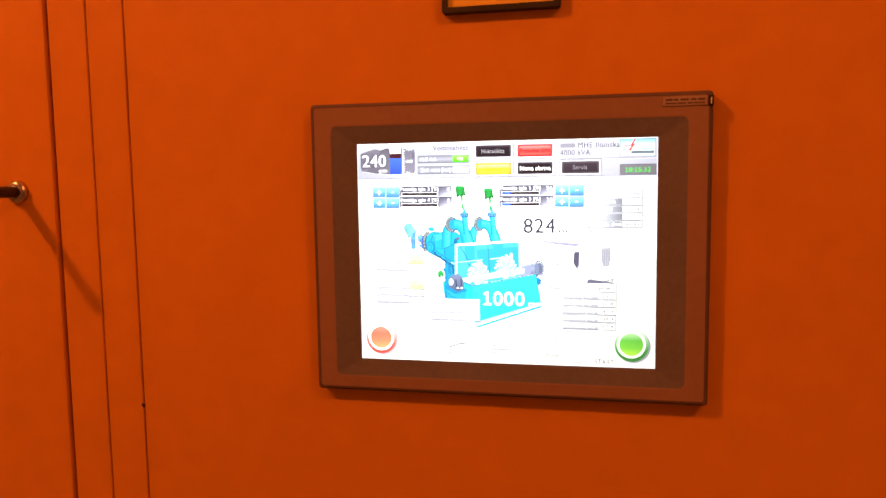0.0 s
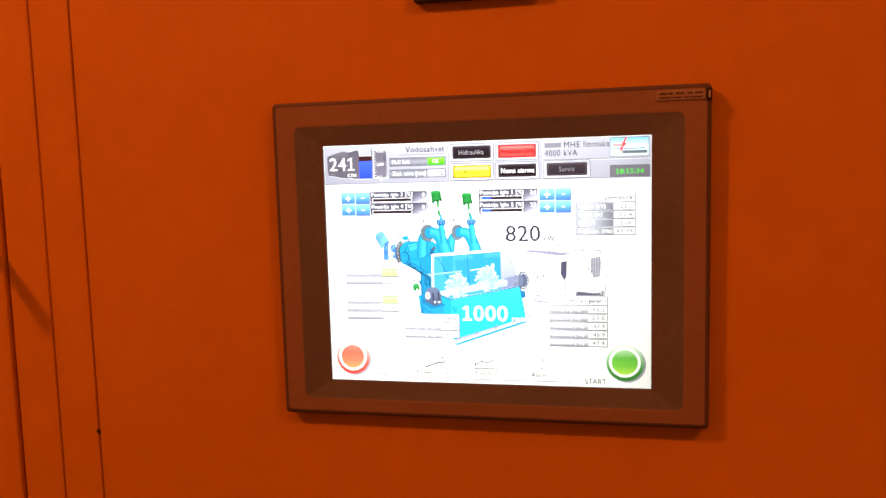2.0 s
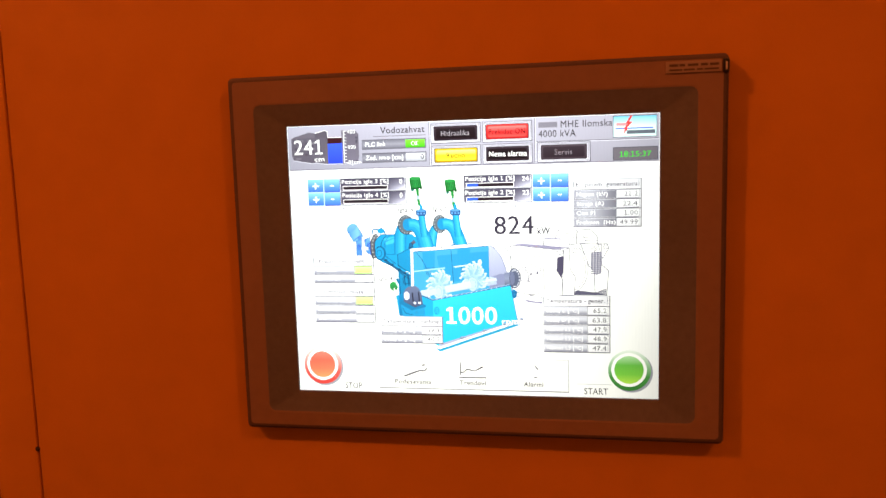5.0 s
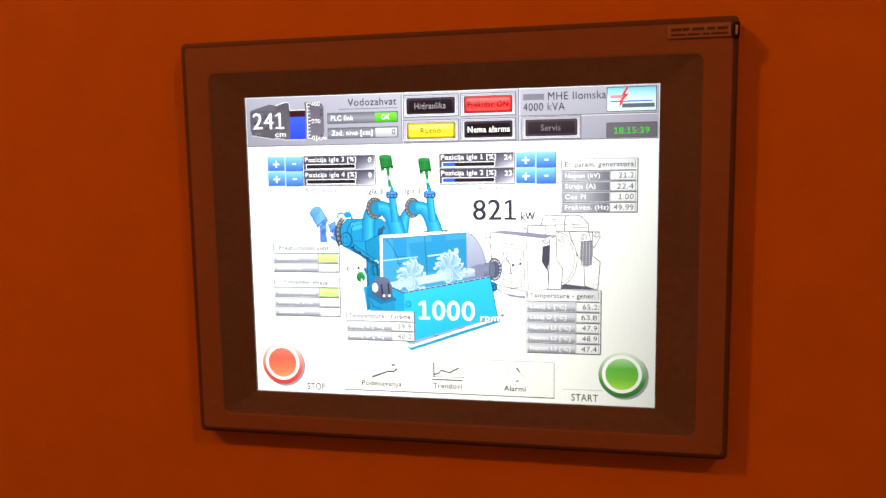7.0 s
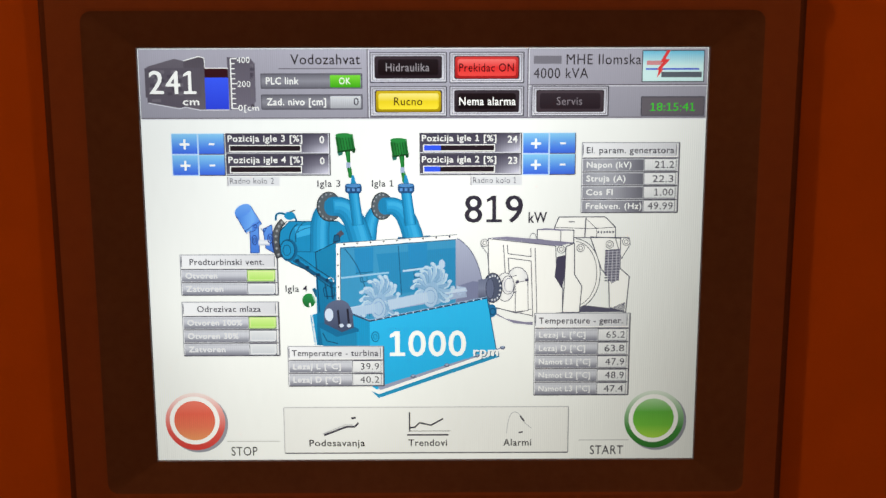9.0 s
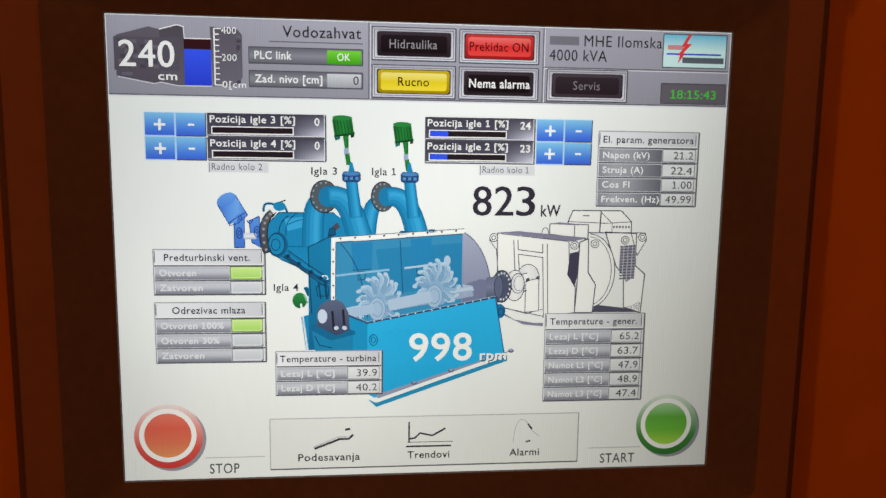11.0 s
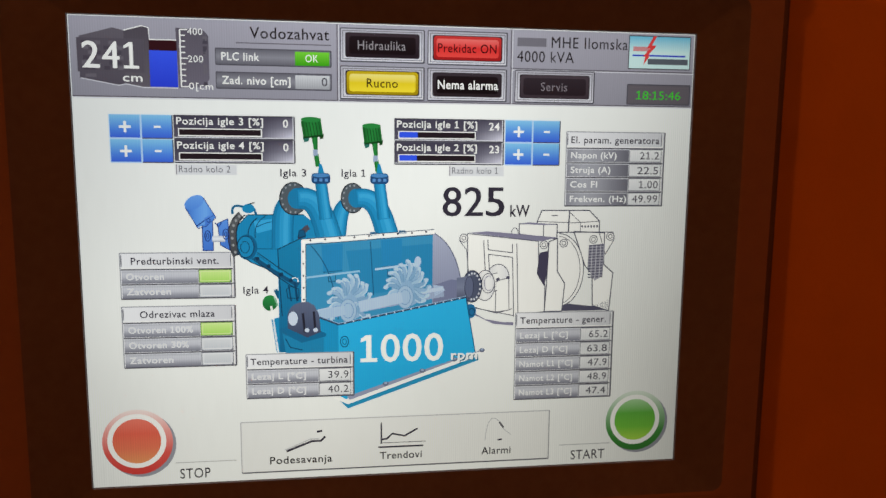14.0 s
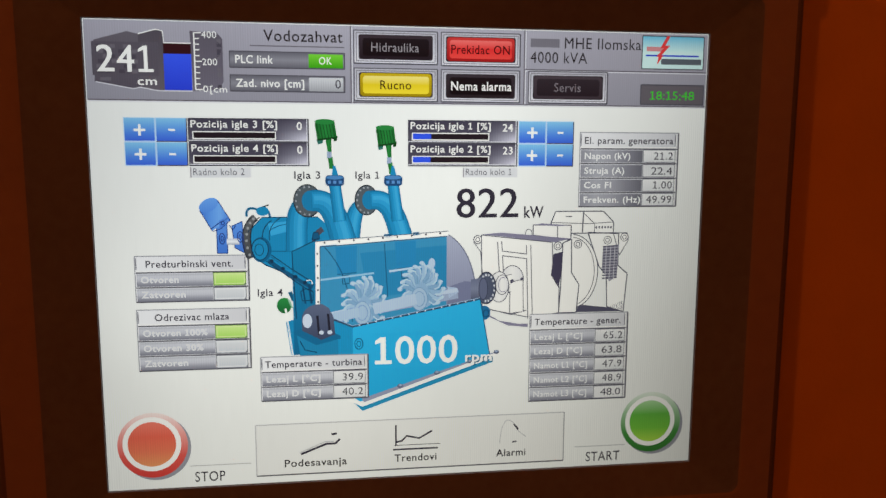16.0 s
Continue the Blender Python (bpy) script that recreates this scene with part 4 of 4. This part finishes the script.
# line work
LINE = lit((18, 52, 78))
draw("line", stroke(((186, 262), (205, 242), (276, 242)), 1.2, 4), LINE)
draw("line", stroke(((188, 290), (208, 304), (228, 313), (242, 318)), 1.3, 4), LINE)
draw("line", stroke(bend((217, 246), (205, 254), (203, 268), (206, 276)), 1.2, 4), LINE)
draw("line", stroke(bend((228, 243), (216, 250), (212, 262), (214, 272)), 1.0, 4), LINE)
draw("line", hoop(201.5, 283.5, 11, 14.5, 1.1, 6, 28), LINE)
draw("line", hoop(200.5, 284, 6, 8, 0.9, 6, 22), LINE)
draw("line", stroke(((242, 287), (275, 271)), 1.2, 12), LINE)
draw("line", stroke(((242, 287), (243, 318), (246, 376)), 1.2, 12), LINE)
draw("line", stroke(((209, 299), (233, 317), (262, 338)), 1.2, 13), LINE)
draw("line", stroke(((216, 291), (240, 309), (268, 328)), 1.2, 13), LINE)
for u, v in ((216, 299), (230, 309), (246, 320), (258, 328)):
    draw("joint", oval(u, v, 2.6, 2.6, 14, 12), LINE)
draw("line", outline(((252, 340), (259, 336), (268, 340), (268, 352), (254, 352)), 1.1, 13), LINE)
draw("line", stroke(((238, 340), (243, 352)), 5, 9), lit((16, 84, 116)))
draw("line", outline(((268, 272), (270, 262), (276, 262), (278, 270)), 1.0, 13), LINE)

# window frame, front, base
draw("window_frame", stroke(((273, 277), (447, 265)), 6, 24), PAPER, "white window frame")
draw("window_frame", stroke(((275, 275), (274, 360)), 5.5, 24), PAPER, "white window frame")
draw("frame_edge", join(stroke(((278, 281), (445, 269)), 1.1, 25), stroke(((278, 281), (277, 360)), 1.1, 25), stroke(((271, 274), (447, 262)), 1.0, 25)), lit((70, 84, 104)))
for i in range(9):
    draw("bolt", oval(284 + 19 * i, 275.5 - 1.32 * i, 1.5, 1.5, 26, 8), SLATE)
for i in range(5):
    draw("bolt", oval(274.5, 290 + 16 * i, 1.3, 1.6, 26, 8), SLATE)
draw("lug", poly(((360, 271), (362, 265), (372, 265), (374, 270)), 24), TEAL_DARK)
draw("lug", poly(((398, 268), (400, 263), (408, 263), (410, 267)), 24), TEAL_DARK)
draw("front_face", poly(((319, 389), (491, 355), (504, 432), (506, 436), (328, 492), (319, 486)), 24), FRONT, "bright teal front")
draw("corner_face", poly(((291, 377), (319, 389), (319, 440), (291, 430)), 24), lit((26, 138, 184)))
draw("front_edge", stroke(((291, 377), (319, 388.5), (491, 354.5)), 2.6, 26), lit((44, 70, 98)))
draw("front_edge", stroke(((293, 375.8), (319, 387), (491, 353)), 0.8, 27), lit((150, 180, 205)))
for i in range(15):
    draw("bolt", oval(328 + 11 * i, 386.6 - 2.17 * i, 1.2, 1.0, 28, 6), LILAC_LIGHT)
draw("front_line", stroke(((491, 356), (505, 434)), 1.4, 26), lit((20, 84, 120)))
draw("front_lug", oval(497, 374, 8, 10, 23, 20), lit((30, 104, 150)))
draw("front_lug", hoop(499, 375, 4.5, 5.5, 1.2, 26, 18), lit((16, 64, 96)))
draw("corner_lug", hoop(327, 412, 6, 8, 1.3, 26, 20), lit((14, 84, 118)))
draw("corner_lug", hoop(327, 412, 3.2, 4.4, 1.1, 26, 16), lit((14, 84, 118)))
draw("base_top", poly(((330, 488), (508, 430), (520, 428), (334, 494)), 26), lit((140, 146, 168)))
draw("base_edge", poly(((312, 487), (331, 494), (519, 428), (520, 432), (331, 499), (312, 490)), 27), PAPER)
draw("base_side", poly(((318, 492), (331, 498), (509, 437), (509, 443), (331, 505)), 26), lit((34, 136, 176)))
for u, v in ((382, 472), (432, 455.5), (476, 441), (514, 429)):
    draw("anchor", oval(u, v, 4, 3, 28, 14), lit((92, 100, 122)))
    draw("anchor", oval(u, v - 1, 2.4, 1.6, 29, 12), LILAC)
# bearing
draw("bearing_plate", poly(((242, 392), (271, 385), (303, 400), (303, 404), (271, 412), (242, 396)), 28), lit((20, 100, 140)))
draw("bearing_leg", poly(((246, 398), (271, 412), (300, 405), (300, 426), (250, 426)), 27), lit((28, 124, 166)))
draw("bearing_leg_line", stroke(((250, 406), (256, 418), (272, 422)), 1.4, 28), lit((14, 66, 96)))
draw("bearing", poly([(253, 392), (253, 374)] + bend((253, 374), (256, 360), (268, 356), (280, 357)) + [(288, 362), (294, 374), (296, 398), (278, 405)], 29), lit((58, 68, 92), (88, 98, 122)), "dark slate bearing block")
draw("bearing_cap", oval(260, 379, 6.2, 9.5, 30, 22), LILAC_LIGHT)
draw("bearing_rib", stroke(((273, 372), (275, 398)), 3, 30), lit((34, 36, 48)))
draw("bearing_rib", stroke(((287, 370), (289, 396)), 3, 30), lit((34, 36, 48)))
for u in (278, 289):
    draw("bolt", oval(u, 395, 3.2, 2.8, 31, 12), LILAC_LIGHT)
draw("needle_disc", oval(230.5, 358, 9.5, 10.5, 8, 24), lit((22, 92, 48), (40, 132, 66)), "green disc")
draw("needle_disc_mark", stroke(((236, 350), (241, 362)), 2, 9), lit((130, 176, 150)))
for s, a, b, v in (("Igla 3", 247, 280, 192.5), ("Igla 1", 325, 356, 192.5), ("Igla 4", 197, 229, 345)):
    write(s, a, v, 9.2, b, INKY, layer=8, weight=0.012)

# the generator
generator = part("generator_picture", poly(((492, 268), (590, 279), (592, 324), (601, 340), (601, 377), (558, 382), (494, 368)), 4), PAPER, panel, "white outlined generator diagram")
GLINE, GDARK, GMID = lit((72, 74, 90)), lit((78, 78, 96)), lit((126, 124, 146))


def gen(name, bm, mat):
    return part(name, bm, mat, generator)


def plate(name, pts, layer, w=1.5, mat=None):
    gen(name, poly(pts, layer), mat or PAPER)
    gen("line", outline(pts, w, layer + 1), GLINE)


plate("terminal_box", ((594, 237), (661, 237), (676, 252), (676, 267), (586, 267), (588, 252)), 3)
gen("line", join(stroke(((588, 252), (640, 254), (676, 252)), 1.0, 5), stroke(((633, 238), (632, 266)), 1.8, 5), stroke(((634, 240), (649, 254), (649, 266)), 1.0, 5)), GLINE)
for i in range(6):
    gen("plug", oval(651.5 + 4.2 * i, 259, 1.3, 1.9, 6, 10), GDARK)
gen("handle", stroke(((608, 244), (617, 244)), 1.4, 5), GLINE)
plate("rear_frame", ((640, 266), (684, 268), (684, 312), (698, 324), (694, 378), (670, 370), (668, 326), (657, 313)), 3)
gen("ring", oval(618, 320, 38, 50, 4, 40, -90, 90), PAPER)
gen("ring_line", join(hoop(618, 320, 38, 52, 1.2, 5, 36, -88, 80), hoop(618, 320, 33, 48, 1.0, 5, 36, -88, 80)), GLINE)
gen("shadow_gap", poly(((629, 366), (671, 371), (693, 362), (693, 377), (626, 377)), 3), GDARK)
gen("grille", poly(((662, 285), (685, 283), (683, 328), (672, 335), (661, 316)), 5), lit((150, 150, 160)))
for i in range(12):
    gen("grille_bar", stroke(((662, 286 + 4 * i), (683, 285 + 4 * i)), 2.0, 6), GDARK)
for u in (667, 673, 679):
    gen("grille_bar", stroke(((u, 285), (u - 1, 332)), 1.0, 7), lit((190, 190, 195)))
plate("small_box", ((563, 255), (616, 256), (616, 276), (563, 269)), 6)
gen("lid", poly(((563, 255), (575, 253), (616, 256), (597, 257)), 8), GMID)
gen("line", stroke(((597, 257), (597, 273)), 1.2, 8), GLINE)
gen("line", outline(((492, 268), (590, 279), (592, 324), (601, 340), (601, 377), (558, 382), (494, 368)), 1.2, 7), GLINE)
gen("top_strip", poly(((492, 267), (520, 265), (617, 274), (594, 279)), 8), GMID)
plate("leg", ((605, 280), (617, 275), (618, 321), (629, 338), (626, 377), (601, 377), (603, 342)), 8)
gen("vent", poly(((592, 295), (605, 292), (604, 320), (600, 342), (589, 324)), 10), lit((66, 64, 84)))
for u, v in ((692, 273), (598, 284), (626, 282), (668, 277), (487, 274)):
    gen("lug", oval(u, v, 6, 6, 9, 20), PAPER)
    gen("lug_line", join(hoop(u, v, 6, 6, 1.1, 10, 22), hoop(u, v, 3.3, 3.3, 1.0, 10, 18)), GLINE)
gen("lug_line", hoop(557, 267, 5, 7, 1.0, 5, 22), GLINE)
plate("lug_plate", ((676, 267), (696, 267), (698, 277), (686, 298)), 2.2, 1.1)
gen("line", stroke(((481, 277), (491, 290), (494, 320), (486, 330)), 1.0, 6), GLINE)
for a, w in ((((517, 277), (520, 320)), 4.5), (((557, 282), (561, 384)), 5), (((519, 293), (557, 298)), 5)):
    gen("rail", stroke(a, w + 2.4, 9), GLINE)
    gen("rail", stroke(a, w, 10), PAPER)
gen("line", stroke(((492, 366), (534, 378), (556, 372)), 1.0, 9), GLINE)
plate("block", ((532, 333), (550, 329), (551, 374), (532, 376)), 11.6, 1.1)
gen("block_shade", poly(((532, 330), (536, 328), (538, 332), (533, 335)), 14), GDARK)
gen("block_shade", poly(((546, 327), (551, 326), (551, 330), (547, 331)), 14), GDARK)
for u, v, ru, rv, k in ((535, 329, 16, 19.5, 10.8), (517, 339, 14, 21.5, 14), (521, 336, 9.5, 14, 16)):
    gen("coupling", oval(u, v, ru, rv, k, 32), lit((206, 207, 208), (232, 232, 228), (214, 215, 216), axis="x"))
    gen("coupling_line", hoop(u, v, ru, rv, 1.1, k + 0.6, 34), GLINE)
gen("coupling_sleeve", poly(((520, 325), (534, 322), (537, 336), (534, 346), (521, 348)), 12.6), PAPER)
gen("coupling_line", join(stroke(((520, 325), (534, 322)), 1.0, 13), stroke(((521, 348), (534, 346)), 1.0, 13)), GLINE)
gen("coupling_line", hoop(522, 336, 6.5, 10.5, 1.0, 17, 28, 60, 300), GMID)
gen("dark_flange", oval(499, 340, 14, 22.5, 18, 34), lit((84, 92, 112), (70, 78, 98), axis="x"))
gen("dark_flange_edge", hoop(499, 340, 14, 22.5, 1.4, 18.6, 36), lit((40, 46, 62)))
for i in range(12):
    a = radians(-120 + 22 * i)
    gen("bolt", oval(500 + 10.2 * math.cos(a), 340 + 18 * math.sin(a), 1.3, 1.7, 19, 10), lit((196, 200, 206)))
gen("hub_shaft", poly(((478, 328), (496, 325), (499, 341), (496, 357), (478, 357)), 19.4), lit((76, 82, 104), (116, 124, 146), (98, 106, 130)))
gen("flange_hub", oval(495, 341, 6.5, 15.5, 19.8, 26), lit((92, 100, 124)))
gen("flange_hub_edge", hoop(495, 341, 6.5, 15.5, 1.0, 20.2, 26), lit((52, 58, 78)))
gen("floor_shade", poly(((500, 375), (518, 386), (545, 391), (558, 391), (558, 396), (530, 393), (503, 380)), 5), GMID)
write("kW", 550, 245, 15, 577, INKY, layer=4, weight=0.018)
write("rpm", 472.5, 442.5, 13, 509, lit((44, 96, 126)), layer=30, weight=0.018, name="caption_shadow")
write("rpm", 471, 441, 13, 507.5, PAPER, layer=31, weight=0.018)

# readouts that change
DRUMS = [
    readout("power_readout", "power", WHITE, INKY, 38.5, 244.5, ["824", "822", "820", "821", "824", "821", "819", "823", "827", "825", "824", "822"],
            [0.25, 1.25, 2.75, 4.1, 6.8, 7.8, 9.4, 11.8, 12.93, 14.2, 15.3], 1, 0.0, {0: (456, 544)}, "dark digits of the power in kilowatts"),
    readout("level_readout", "level", lit((83, 79, 88)), PAPER, 31.5, 61.5, ["240", "241", "240", "241", "240", "241", "240", "241"],
            [0.75, 2.75, 3.75, 9.7, 11.8, 14.95, 15.75], 4, 0.0, {0: (12, 82)}, "white digits of the water level"),
    readout("speed_readout", "speed", lit((38, 166, 214)), PAPER, 37, 441, ["1000", "998", "1000"], [10.92, 11.75], 26, 0.012, {0: (344, 462), 3: (373, 462)}, "white digits of the speed"),
    readout("clock_readout", "clock", lit((94, 90, 96)), lit((56, 196, 44)), 11, 86.5, ["18:15:%02d" % s for s in range(32, 49)],
            [11.95 if i == 12 else 0.3 + i for i in range(16)], 4, 0.0, {0: (721, 784)}, "green digits of the clock"),
    readout("current_readout", "current", VALUE, INKY, 9.8, 187.3, ["22.4", "22.3", "22.4", "22.5", "22.4"], [7.85, 9.4, 11.25, 14.25], 5, 0.0, {0: (727, 757)}, "dark digits of the current"),
    readout("bearing_readout", "bearing", VALUE, INKY, 9.8, 435.4, ["63.8", "63.7", "63.8", "63.7", "63.8", "63.7", "63.8"], [9.6, 11.25, 12.75, 13.75, 15.25, 15.75], 21, 0.0, {0: (664, 693)}, "dark digits of a bearing's warmth"),
    readout("winding_readout", "winding", VALUE, INKY, 9.8, 496.6, ["47.4", "48.0"], [15.75], 21, 0.0, {0: (664, 693)}, "dark digits of a winding's warmth"),
]


def motions():
    """The readouts turn on to the next value at their times."""
    for drum, rows in DRUMS:
        walk(drum, rows)


motions()
